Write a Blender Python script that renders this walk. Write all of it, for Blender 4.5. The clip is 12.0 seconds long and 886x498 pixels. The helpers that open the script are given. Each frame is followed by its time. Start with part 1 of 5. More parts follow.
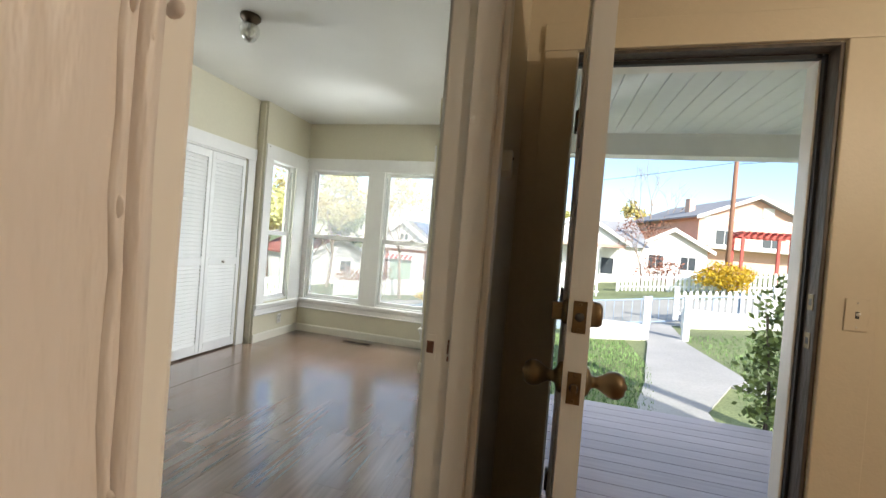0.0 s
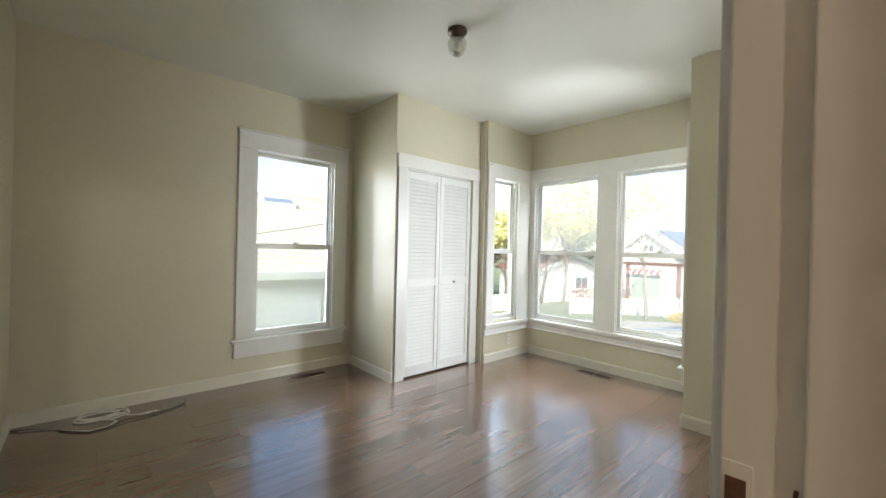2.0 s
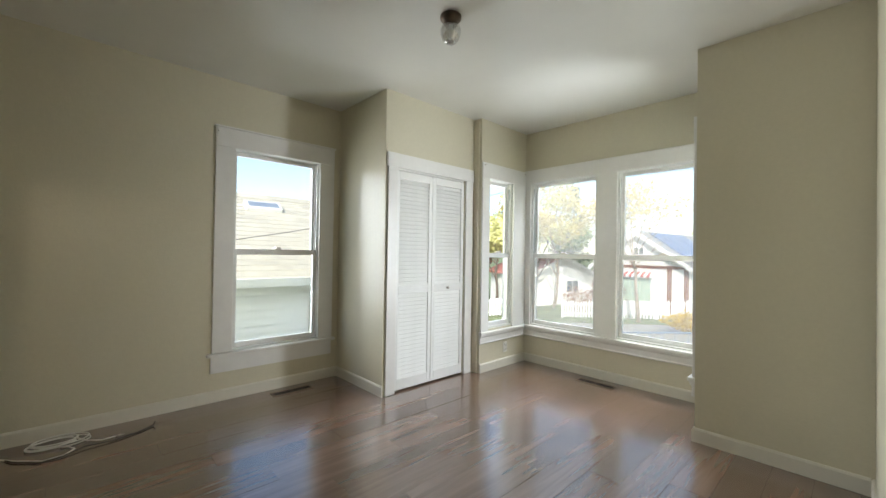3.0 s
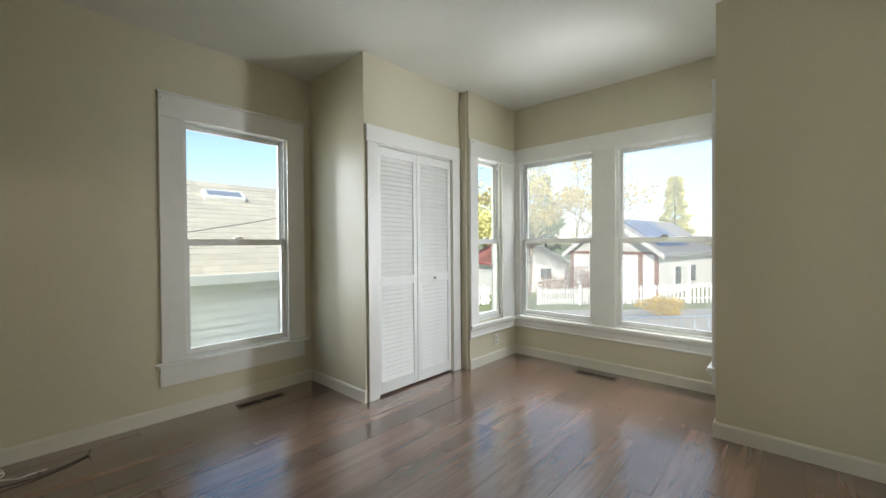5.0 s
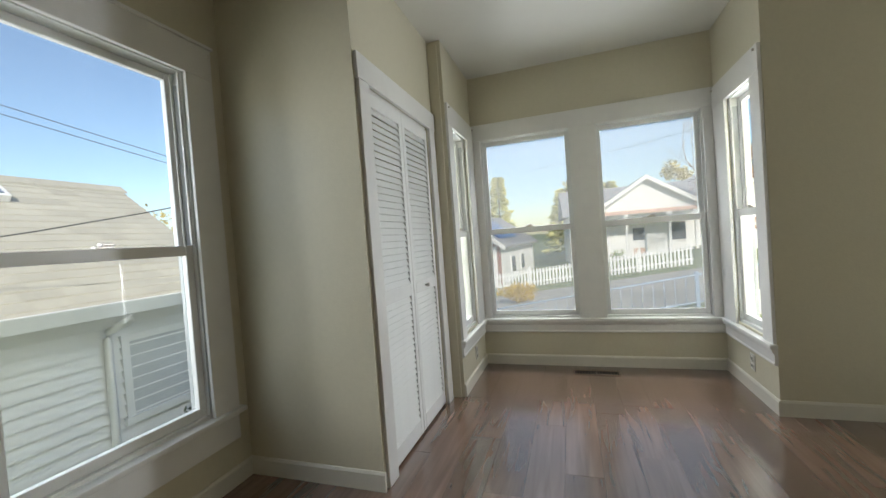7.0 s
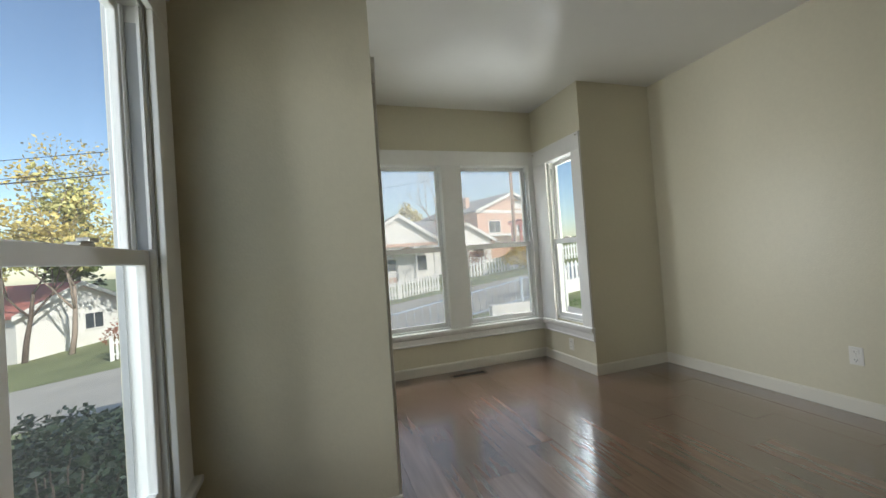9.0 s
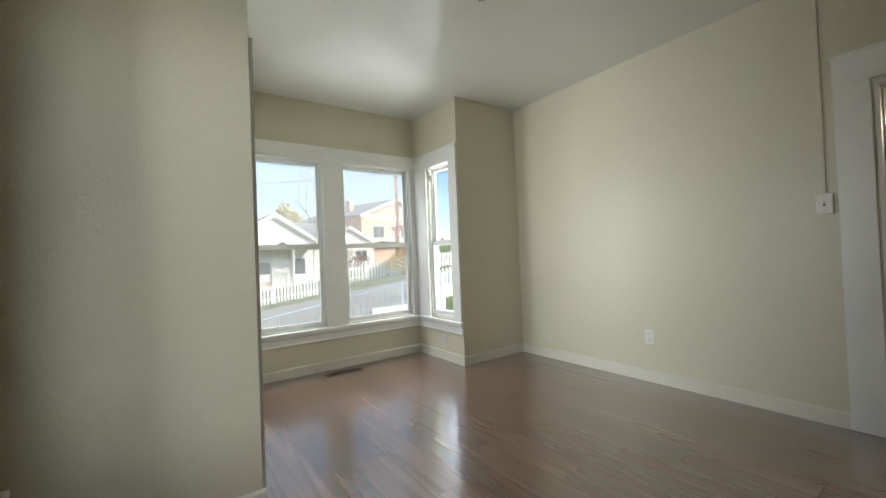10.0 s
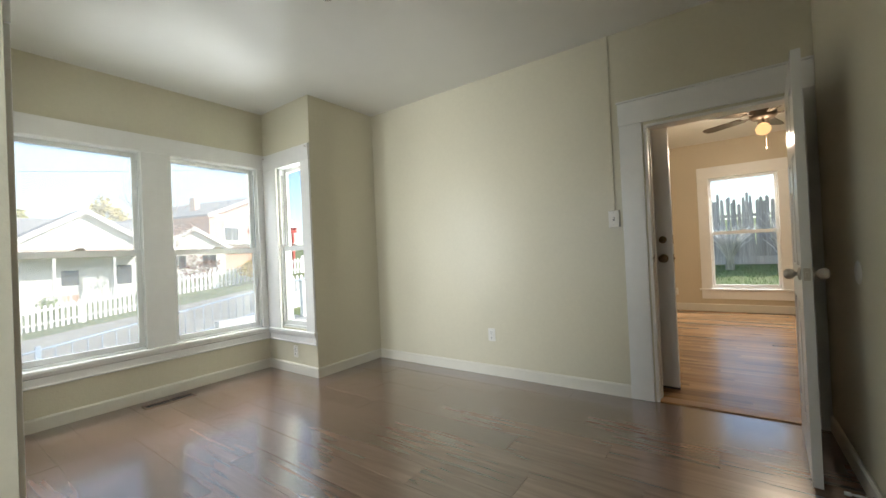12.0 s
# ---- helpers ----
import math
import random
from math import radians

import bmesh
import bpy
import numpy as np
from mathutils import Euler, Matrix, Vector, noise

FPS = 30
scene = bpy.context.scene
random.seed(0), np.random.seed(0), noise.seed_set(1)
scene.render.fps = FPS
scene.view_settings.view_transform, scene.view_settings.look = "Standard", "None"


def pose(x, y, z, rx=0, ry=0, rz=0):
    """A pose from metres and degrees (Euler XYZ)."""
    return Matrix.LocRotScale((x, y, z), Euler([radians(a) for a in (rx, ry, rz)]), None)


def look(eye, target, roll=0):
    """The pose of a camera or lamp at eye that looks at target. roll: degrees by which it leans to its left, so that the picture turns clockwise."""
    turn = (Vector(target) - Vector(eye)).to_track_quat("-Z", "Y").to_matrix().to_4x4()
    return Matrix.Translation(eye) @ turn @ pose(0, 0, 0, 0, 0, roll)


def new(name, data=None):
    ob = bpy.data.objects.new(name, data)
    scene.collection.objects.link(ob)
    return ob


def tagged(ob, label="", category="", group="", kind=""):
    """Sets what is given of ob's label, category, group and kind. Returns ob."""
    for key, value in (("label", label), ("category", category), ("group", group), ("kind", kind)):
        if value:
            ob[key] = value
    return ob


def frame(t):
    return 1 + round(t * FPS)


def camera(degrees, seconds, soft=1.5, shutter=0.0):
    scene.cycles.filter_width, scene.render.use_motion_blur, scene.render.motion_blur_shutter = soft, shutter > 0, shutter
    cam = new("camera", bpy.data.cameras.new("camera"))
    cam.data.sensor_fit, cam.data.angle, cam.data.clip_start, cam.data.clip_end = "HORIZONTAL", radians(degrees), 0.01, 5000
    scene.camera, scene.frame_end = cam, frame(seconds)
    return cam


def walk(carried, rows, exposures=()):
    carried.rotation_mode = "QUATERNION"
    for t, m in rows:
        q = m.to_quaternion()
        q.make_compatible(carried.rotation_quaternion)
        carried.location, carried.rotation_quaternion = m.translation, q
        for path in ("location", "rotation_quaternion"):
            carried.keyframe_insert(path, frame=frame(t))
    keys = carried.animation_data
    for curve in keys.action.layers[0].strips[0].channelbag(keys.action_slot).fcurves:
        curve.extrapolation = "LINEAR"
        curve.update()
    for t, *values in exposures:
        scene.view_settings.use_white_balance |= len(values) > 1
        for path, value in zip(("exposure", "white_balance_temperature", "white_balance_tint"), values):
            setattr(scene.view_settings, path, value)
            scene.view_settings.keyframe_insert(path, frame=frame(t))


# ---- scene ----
cam = camera(97.1, 12.0)
PATH = [
    (0, (-0.044, 0.031, 1.289), (-0.546, 1.967, 1.264), 4.7),
    (0.5, (-0.09, 0.141, 1.281), (-1.163, 1.829, 1.252), 3.7),
    (1, (-0.097, 0.291, 1.285), (-1.487, 1.728, 1.262), 2.8),
    (1.5, (-0.126, 0.398, 1.279), (-1.605, 1.744, 1.269), 2.2),
    (2, (-0.206, 0.475, 1.274), (-1.693, 1.812, 1.271), 1.4),
    (2.5, (-0.294, 0.552, 1.276), (-1.764, 1.908, 1.282), 0.9),
    (3, (-0.381, 0.601, 1.271), (-1.835, 1.974, 1.292), 0.9),
    (4.8, (-0.655, 0.753, 1.228), (-2.051, 2.185, 1.216), -0.0),
    (5, (-0.747, 0.773, 1.227), (-2.1, 2.245, 1.204), -0.4),
    (5.5, (-1.096, 0.853, 1.195), (-2.286, 2.46, 1.152), -1.4),
    (6, (-1.465, 0.919, 1.199), (-2.485, 2.639, 1.163), -2.3),
    (6.5, (-1.869, 0.929, 1.206), (-2.702, 2.746, 1.153), -3.2),
    (6.7, (-2.032, 0.909, 1.219), (-2.792, 2.758, 1.162), -3.6),
    (8.3, (-3.309, 0.875, 1.16), (-3.09, 2.862, 1.184), -5.4),
    (8.5, (-3.405, 0.865, 1.17), (-3.055, 2.834, 1.208), -4.9),
    (9, (-3.556, 0.756, 1.195), (-2.922, 2.652, 1.226), -4.0),
    (9.5, (-3.615, 0.707, 1.146), (-2.687, 2.478, 1.168), -2.7),
    (10, (-3.576, 0.634, 1.12), (-2.417, 2.264, 1.15), -2.3),
    (10.5, (-3.525, 0.595, 1.121), (-2.191, 2.085, 1.161), -2.1),
    (11, (-3.5, 0.574, 1.126), (-2.033, 1.933, 1.172), -2.2),
    (11.5, (-3.484, 0.566, 1.132), (-1.919, 1.81, 1.172), -2.5),
    (12, (-3.47, 0.551, 1.14), (-1.846, 1.719, 1.159), -2.6),
]
walk(cam, [(t, look(eye, target, roll)) for t, eye, target, roll in PATH],
     exposures=[(0.0, 1.3), (0.5, 1.15), (1.0, 1.3), (1.7, 1.5), (2.2, 1.4), (3.0, 1.2), (5.0, 1.0), (6.5, 0.72), (8.3, 0.4), (9.0, 0.43), (10.0, 0.95), (10.6, 1.12), (12.0, 1.22)])

# ---- light ----
SUN_AZ, SUN_EL = 148.0, 30.0          # degrees clockwise from +y, and above the horizon
world = bpy.data.worlds.new("sky")
scene.world = world
world.use_nodes = True
_nt = world.node_tree
_sky = _nt.nodes.new("ShaderNodeTexSky")
_sky.sky_type, _sky.sun_disc = "NISHITA", False
_sky.sun_elevation, _sky.sun_rotation = radians(SUN_EL), radians(SUN_AZ)
_sky.ozone_density, _sky.dust_density = 2.0, 0.6
_nt.links.new(_sky.outputs[0], _nt.nodes["Background"].inputs[0])
_nt.nodes["Background"].inputs[1].default_value = 0.125
_sd = bpy.data.lights.new("sun", "SUN")
_sd.energy, _sd.angle, _sd.color = 3.6, radians(0.53), (1.0, 0.95, 0.87)
_sun = new("sun", _sd)
_a, _e = radians(SUN_AZ), radians(SUN_EL)
_sun.matrix_world = look((20 * math.sin(_a) * math.cos(_e), 20 * math.cos(_a) * math.cos(_e), 20 * math.sin(_e)), (0, 0, 0))


# added unseen area lamps stand in for sky and sunlit-ground light through each window opening
def window_light(x, y, z, tx, ty, tz, w, h, watts, color=(1.0, 0.98, 0.95)):
    d = bpy.data.lights.new("window_light", "AREA")
    d.shape, d.size, d.size_y, d.energy, d.color = "RECTANGLE", w, h, watts, color
    new("window_light", d).matrix_world = look((x, y, z), (tx, ty, tz))


SKYC = (0.90, 0.955, 1.0)
window_light(-2.145, 5.70, 3.60, -2.145, 2.6, 0.7, 2.6, 1.2, 98, SKYC)
window_light(-2.145, 5.12, 0.02, -2.145, 2.9, 2.4, 1.8, 0.6, 1.5, (0.98, 0.98, 0.93))
window_light(-0.50, 4.42, 1.30, -3.2, 2.2, 1.3, 0.45, 1.8, 38, SKYC)
window_light(-3.80, 4.35, 1.30, -1.0, 2.7, 1.3, 0.45, 1.8, 20, SKYC)
window_light(-6.00, 1.62, 1.50, -0.3, 1.95, 1.4, 0.80, 2.0, 62, SKYC)
window_light(-5.20, 1.05, 1.50, -2.4, 2.45, 1.5, 1.2, 1.9, 7, SKYC)
window_light(4.85, 0.30, 2.70, 2.6, 0.30, 0.6, 0.9, 0.6, 70, SKYC)


# ---- materials ----
def mat(name, color, rough=0.5, metal=0.0, var=0.0, scale=6.0, bump=0.0, bscale=60.0, spec=0.5, rnd=0.0, isl=0.0,
        stretch=(1, 1, 1), coat=0.0, emit=None, estr=0.0, var2=0.0, scale2=1.2, detail=4.0):
    m = bpy.data.materials.new(name)
    m.use_nodes = True
    nt, b = m.node_tree, m.node_tree.nodes["Principled BSDF"]
    b.inputs["Roughness"].default_value, b.inputs["Metallic"].default_value = rough, metal
    b.inputs["Specular IOR Level"].default_value = spec
    b.inputs["Coat Weight"].default_value = coat
    b.inputs["Base Color"].default_value = (*color, 1)
    if emit:
        b.inputs["Emission Color"].default_value = (*emit, 1)
        b.inputs["Emission Strength"].default_value = estr
    if not (var or bump or rnd or isl or var2):
        return m
    tc, mp = nt.nodes.new("ShaderNodeTexCoord"), nt.nodes.new("ShaderNodeMapping")
    mp.inputs["Scale"].default_value = stretch
    nt.links.new(tc.outputs["Object"], mp.inputs["Vector"])

    def noise_tex(s, d=detail):
        n = nt.nodes.new("ShaderNodeTexNoise")
        n.inputs["Scale"].default_value, n.inputs["Detail"].default_value = s, d
        nt.links.new(mp.outputs[0], n.inputs["Vector"])
        return n.outputs["Fac"]

    def ramp(src, lo, hi):
        r = nt.nodes.new("ShaderNodeMapRange")
        r.inputs["From Min"].default_value, r.inputs["From Max"].default_value = 0.25, 0.75
        r.inputs["To Min"].default_value, r.inputs["To Max"].default_value = lo, hi
        nt.links.new(src, r.inputs["Value"])
        return r.outputs[0]

    factors = []
    if var:
        factors.append(ramp(noise_tex(scale), 1 - var, 1 + var))
    if var2:
        factors.append(ramp(noise_tex(scale2, 2.0), 1 - var2, 1 + var2))
    if rnd:
        oi = nt.nodes.new("ShaderNodeObjectInfo")
        r = nt.nodes.new("ShaderNodeMapRange")
        r.inputs["To Min"].default_value, r.inputs["To Max"].default_value = 1 - rnd, 1 + rnd
        nt.links.new(oi.outputs["Random"], r.inputs["Value"])
        factors.append(r.outputs[0])
    if isl:
        ge = nt.nodes.new("ShaderNodeNewGeometry")
        r = nt.nodes.new("ShaderNodeMapRange")
        r.inputs["To Min"].default_value, r.inputs["To Max"].default_value = 1 - isl, 1 + isl
        nt.links.new(ge.outputs["Random Per Island"], r.inputs["Value"])
        factors.append(r.outputs[0])
    if factors:
        f = factors[0]
        for g in factors[1:]:
            mm = nt.nodes.new("ShaderNodeMath")
            mm.operation = "MULTIPLY"
            nt.links.new(f, mm.inputs[0])
            nt.links.new(g, mm.inputs[1])
            f = mm.outputs[0]
        vm = nt.nodes.new("ShaderNodeVectorMath")
        vm.operation = "SCALE"
        vm.inputs[0].default_value = color
        nt.links.new(f, vm.inputs["Scale"])
        nt.links.new(vm.outputs[0], b.inputs["Base Color"])
    if bump:
        bn = nt.nodes.new("ShaderNodeBump")
        bn.inputs["Strength"].default_value, bn.inputs["Distance"].default_value = bump, 0.01
        nt.links.new(noise_tex(bscale), bn.inputs["Height"])
        nt.links.new(bn.outputs[0], b.inputs["Normal"])
    return m


BRUSHED = mat("thick_brushed_paint", (0.77, 0.71, 0.675), 0.38, var=0.05, scale=20, bump=0.5, bscale=60, stretch=(1, 1, 0.2), var2=0.04, scale2=5)
WALL = mat("wall_paint", (0.675, 0.63, 0.485), 0.33, var=0.02, scale=40, bump=0.12, bscale=90, var2=0.03, scale2=0.8, spec=0.45)
BASEM = mat("cream_baseboard_paint", (0.74, 0.71, 0.62), 0.32, var=0.02, scale=14, bump=0.05, bscale=45, var2=0.02)
HALL = mat("warm_wall_paint", (0.60, 0.52, 0.385), 0.45, var=0.02, scale=40, bump=0.12, bscale=90, var2=0.03)
CEIL = mat("ceiling_paint", (0.76, 0.75, 0.70), 0.29, var=0.015, scale=5, bump=0.06, bscale=14, spec=0.6)
TRIM = mat("white_trim_paint", (0.83, 0.82, 0.79), 0.32, var=0.02, scale=14, bump=0.05, bscale=45, var2=0.02)
OLDTRIM = mat("old_brushed_paint", (0.86, 0.83, 0.785), 0.32, var=0.03, scale=9, bump=0.14, bscale=14, stretch=(3, 3, 0.5), var2=0.03)
DOORW = mat("white_door_paint", (0.80, 0.80, 0.78), 0.30, var=0.012, scale=30, bump=0.05, bscale=140, stretch=(1, 1, 0.1))
VINYL = mat("white_vinyl", (0.82, 0.82, 0.80), 0.30, var=0.01, scale=10)
LINER = mat("grey_vinyl_liner", (0.42, 0.43, 0.44), 0.45, var=0.04, scale=12)
LOUVRE = mat("white_louvre_paint", (0.84, 0.84, 0.82), 0.42, var=0.02, scale=20)
NICKEL = mat("satin_nickel", (0.62, 0.58, 0.53), 0.28, 1.0, var=0.05, scale=30)
BRASS = mat("antique_brass", (0.20, 0.145, 0.085), 0.36, 1.0, var=0.15, scale=25)
BRONZE = mat("dark_bronze", (0.10, 0.075, 0.055), 0.42, 0.9, var=0.1, scale=30)
BLACK = mat("black_rubber", (0.02, 0.02, 0.02), 0.6, var=0.1, scale=30)
PLATE = mat("ivory_plastic", (0.80, 0.78, 0.72), 0.35, var=0.01, scale=10)
# near-black paints the shade inside slots and holes; also the bed under floor planks
SLOT = mat("slot_shadow_plastic", (0.06, 0.055, 0.05), 0.6, var=0.05, scale=10)
VENTM = mat("brown_vent_metal", (0.28, 0.22, 0.17), 0.45, 0.5, var=0.1, scale=20)
DUCT = mat("duct_shade_black", (0.015, 0.015, 0.015), 0.8, var=0.1, scale=20)
CABW = mat("white_cable", (0.80, 0.80, 0.76), 0.45, var=0.03, scale=20)
CABB = mat("black_cable", (0.03, 0.03, 0.03), 0.5, var=0.03, scale=20)
BULB = mat("lamp_glow", (0.9, 0.75, 0.5), 0.4, emit=(1.0, 0.62, 0.26), estr=0.45, var=0.02)
FROST = mat("frosted_glass", (0.92, 0.91, 0.88), 0.18, var=0.02, scale=20, bump=0.2, bscale=40)
CHIP = mat("chipped_wood", (0.16, 0.07, 0.05), 0.7, var=0.3, scale=60)


def wood(name, light, dark, rough, seed=0.0, along="Y", rnd=0.16, isl=0.0, grain=1.0, coat=0.0, bump=0.10, fine=1.0):
    """Plank wood with the grain along one axis; each plank takes its own shade."""
    m = bpy.data.materials.new(name)
    m.use_nodes = True
    nt, b = m.node_tree, m.node_tree.nodes["Principled BSDF"]
    tc, mp = nt.nodes.new("ShaderNodeTexCoord"), nt.nodes.new("ShaderNodeMapping")
    w = 14 * fine
    s = {"X": (0.9 * fine, w, w), "Y": (w, 0.9 * fine, w), "Z": (w, w, 0.9 * fine)}[along]
    mp.inputs["Scale"].default_value = [v * grain for v in s]
    nt.links.new(tc.outputs["Object"], mp.inputs["Vector"])
    if isl:
        src = nt.nodes.new("ShaderNodeNewGeometry").outputs["Random Per Island"]
    else:
        src = nt.nodes.new("ShaderNodeObjectInfo").outputs["Random"]
    off = nt.nodes.new("ShaderNodeMath")
    off.operation = "MULTIPLY"
    off.inputs[1].default_value = 37.0
    nt.links.new(src, off.inputs[0])
    cb = nt.nodes.new("ShaderNodeCombineXYZ")
    for k in range(3):
        nt.links.new(off.outputs[0], cb.inputs[k])
    nt.links.new(cb.outputs[0], mp.inputs["Location"])
    n = nt.nodes.new("ShaderNodeTexNoise")
    n.inputs["Scale"].default_value, n.inputs["Detail"].default_value, n.inputs["Distortion"].default_value = 1.6, 7, 0.8
    nt.links.new(mp.outputs[0], n.inputs["Vector"])
    r = nt.nodes.new("ShaderNodeValToRGB")
    r.color_ramp.elements[0].position, r.color_ramp.elements[1].position = 0.30, 0.72
    r.color_ramp.elements[0].color, r.color_ramp.elements[1].color = (*dark, 1), (*light, 1)
    nt.links.new(n.outputs["Fac"], r.inputs[0])
    mr = nt.nodes.new("ShaderNodeMapRange")
    k = isl or rnd
    mr.inputs["To Min"].default_value, mr.inputs["To Max"].default_value = 1 - k, 1 + k
    nt.links.new(src, mr.inputs["Value"])
    vm = nt.nodes.new("ShaderNodeVectorMath")
    vm.operation = "SCALE"
    nt.links.new(r.outputs[0], vm.inputs[0])
    nt.links.new(mr.outputs[0], vm.inputs["Scale"])
    nt.links.new(vm.outputs[0], b.inputs["Base Color"])
    rr = nt.nodes.new("ShaderNodeMapRange")
    rr.inputs["To Min"].default_value, rr.inputs["To Max"].default_value = rough, rough + 0.015
    nt.links.new(n.outputs["Fac"], rr.inputs["Value"])
    nt.links.new(rr.outputs[0], b.inputs["Roughness"])
    bn = nt.nodes.new("ShaderNodeBump")
    bn.inputs["Strength"].default_value, bn.inputs["Distance"].default_value = bump, 0.003
    nt.links.new(n.outputs["Fac"], bn.inputs["Height"])
    nt.links.new(bn.outputs[0], b.inputs["Normal"])
    b.inputs["Coat Weight"].default_value = coat
    return m


LAMINATE = wood("laminate_plank", (0.25, 0.150, 0.108), (0.155, 0.091, 0.065), 0.24, rnd=0.22, bump=0.0, fine=1.0)
_b = LAMINATE.node_tree.nodes["Principled BSDF"]
_b.inputs["Specular IOR Level"].default_value, _b.inputs["Coat Weight"].default_value, _b.inputs["Coat Roughness"].default_value, _b.inputs["Coat IOR"].default_value = 0.6, 1.0, 0.18, 1.95
OAK = wood("oak_strip", (0.42, 0.245, 0.12), (0.25, 0.135, 0.06), 0.25, isl=0.38)
OAKSILL = wood("oak_threshold", (0.42, 0.24, 0.10), (0.30, 0.15, 0.06), 0.35, rnd=0.02)
DECK = wood("deck_board", (0.52, 0.46, 0.49), (0.42, 0.37, 0.40), 0.5, along="X", rnd=0.06)
STAKE = wood("weathered_stake", (0.60, 0.57, 0.55), (0.38, 0.36, 0.34), 0.85, along="Z", rnd=0.22)


def glass_pane(name, gloss=0.05, tint=(0.97, 0.985, 0.98)):
    m = bpy.data.materials.new(name)
    m.use_nodes = True
    nt = m.node_tree
    nt.nodes.remove(nt.nodes["Principled BSDF"])
    a, g, mx = nt.nodes.new("ShaderNodeBsdfTransparent"), nt.nodes.new("ShaderNodeBsdfGlossy"), nt.nodes.new("ShaderNodeMixShader")
    a.inputs[0].default_value = (*tint, 1)
    g.inputs["Roughness"].default_value = 0.02
    mx.inputs[0].default_value = gloss
    nt.links.new(a.outputs[0], mx.inputs[1])
    nt.links.new(g.outputs[0], mx.inputs[2])
    nt.links.new(mx.outputs[0], nt.nodes["Material Output"].inputs[0])
    return m


GLASS = glass_pane("window_glass", 0.035)
# tint dims the bay view; the translucent mix paints a pale glare veil over it
VEIL = glass_pane("veiled_window_glass", 0.035, (0.86, 0.86, 0.85))
_n = VEIL.node_tree
_tr, _mx = _n.nodes.new("ShaderNodeBsdfTranslucent"), _n.nodes.new("ShaderNodeMixShader")
_mx.inputs[0].default_value = 0.15
_tr.inputs[0].default_value = (1.0, 0.96, 0.88, 1)
_old = _n.nodes["Material Output"].inputs[0].links[0].from_socket
_n.links.new(_old, _mx.inputs[1])
_n.links.new(_tr.outputs[0], _mx.inputs[2])
_n.links.new(_mx.outputs[0], _n.nodes["Material Output"].inputs[0])
# faint translucent mix paints a little haze over the west window's view
THINVEIL = glass_pane("thin_veil_window_glass", 0.035)
_n = THINVEIL.node_tree
_tr, _mx = _n.nodes.new("ShaderNodeBsdfTranslucent"), _n.nodes.new("ShaderNodeMixShader")
_mx.inputs[0].default_value = 0.012
_old = _n.nodes["Material Output"].inputs[0].links[0].from_socket
_n.links.new(_old, _mx.inputs[1])
_n.links.new(_tr.outputs[0], _mx.inputs[2])
_n.links.new(_mx.outputs[0], _n.nodes["Material Output"].inputs[0])
CUTGLASS = glass_pane("cut_glass", 0.45, (0.92, 0.93, 0.92))


# ---- mesh helpers ----
def box(bm, x0, x1, y0, y1, z0, z1, bevel=0.0):
    v = [bm.verts.new(p) for p in ((x0, y0, z0), (x1, y0, z0), (x1, y1, z0), (x0, y1, z0), (x0, y0, z1), (x1, y0, z1), (x1, y1, z1), (x0, y1, z1))]
    fs = [bm.faces.new([v[i] for i in q]) for q in ((3, 2, 1, 0), (4, 5, 6, 7), (0, 1, 5, 4), (1, 2, 6, 5), (2, 3, 7, 6), (3, 0, 4, 7))]
    if bevel:
        es = list({e for f in fs for e in f.edges})
        bmesh.ops.bevel(bm, geom=es, offset=bevel, segments=2, affect="EDGES", profile=0.6)
    return v


def prism(bm, pts, axis, a0, a1):
    """A closed outline of 2D points, pushed along an axis from a0 to a1."""
    def put(p, a):
        return {"x": (a, p[0], p[1]), "y": (p[0], a, p[1]), "z": (p[0], p[1], a)}[axis]
    lo, hi = [bm.verts.new(put(p, a0)) for p in pts], [bm.verts.new(put(p, a1)) for p in pts]
    bm.faces.new(lo), bm.faces.new(hi)
    n = len(pts)
    for i in range(n):
        bm.faces.new((lo[i], lo[(i + 1) % n], hi[(i + 1) % n], hi[i]))


def lathe(bm, profile, seg=20, m=None):
    """Turns (radius, height) pairs about the z axis; m places it."""
    m = m or Matrix()
    rings = []
    for r, h in profile:
        if r < 1e-5:
            rings.append([bm.verts.new(m @ Vector((0, 0, h)))])
        else:
            rings.append([bm.verts.new(m @ Vector((r * math.cos(2 * math.pi * k / seg), r * math.sin(2 * math.pi * k / seg), h))) for k in range(seg)])
    for a, b in zip(rings, rings[1:]):
        for k in range(seg):
            j = (k + 1) % seg
            if len(a) == 1 and len(b) == 1:
                continue
            if len(a) == 1:
                f = bm.faces.new((a[0], b[j], b[k]))
            elif len(b) == 1:
                f = bm.faces.new((a[k], a[j], b[0]))
            else:
                f = bm.faces.new((a[k], a[j], b[j], b[k]))
            f.smooth = True
    for ring, flip in ((rings[0], True), (rings[-1], False)):
        if len(ring) > 1:
            bm.faces.new(ring[::-1] if flip else ring)


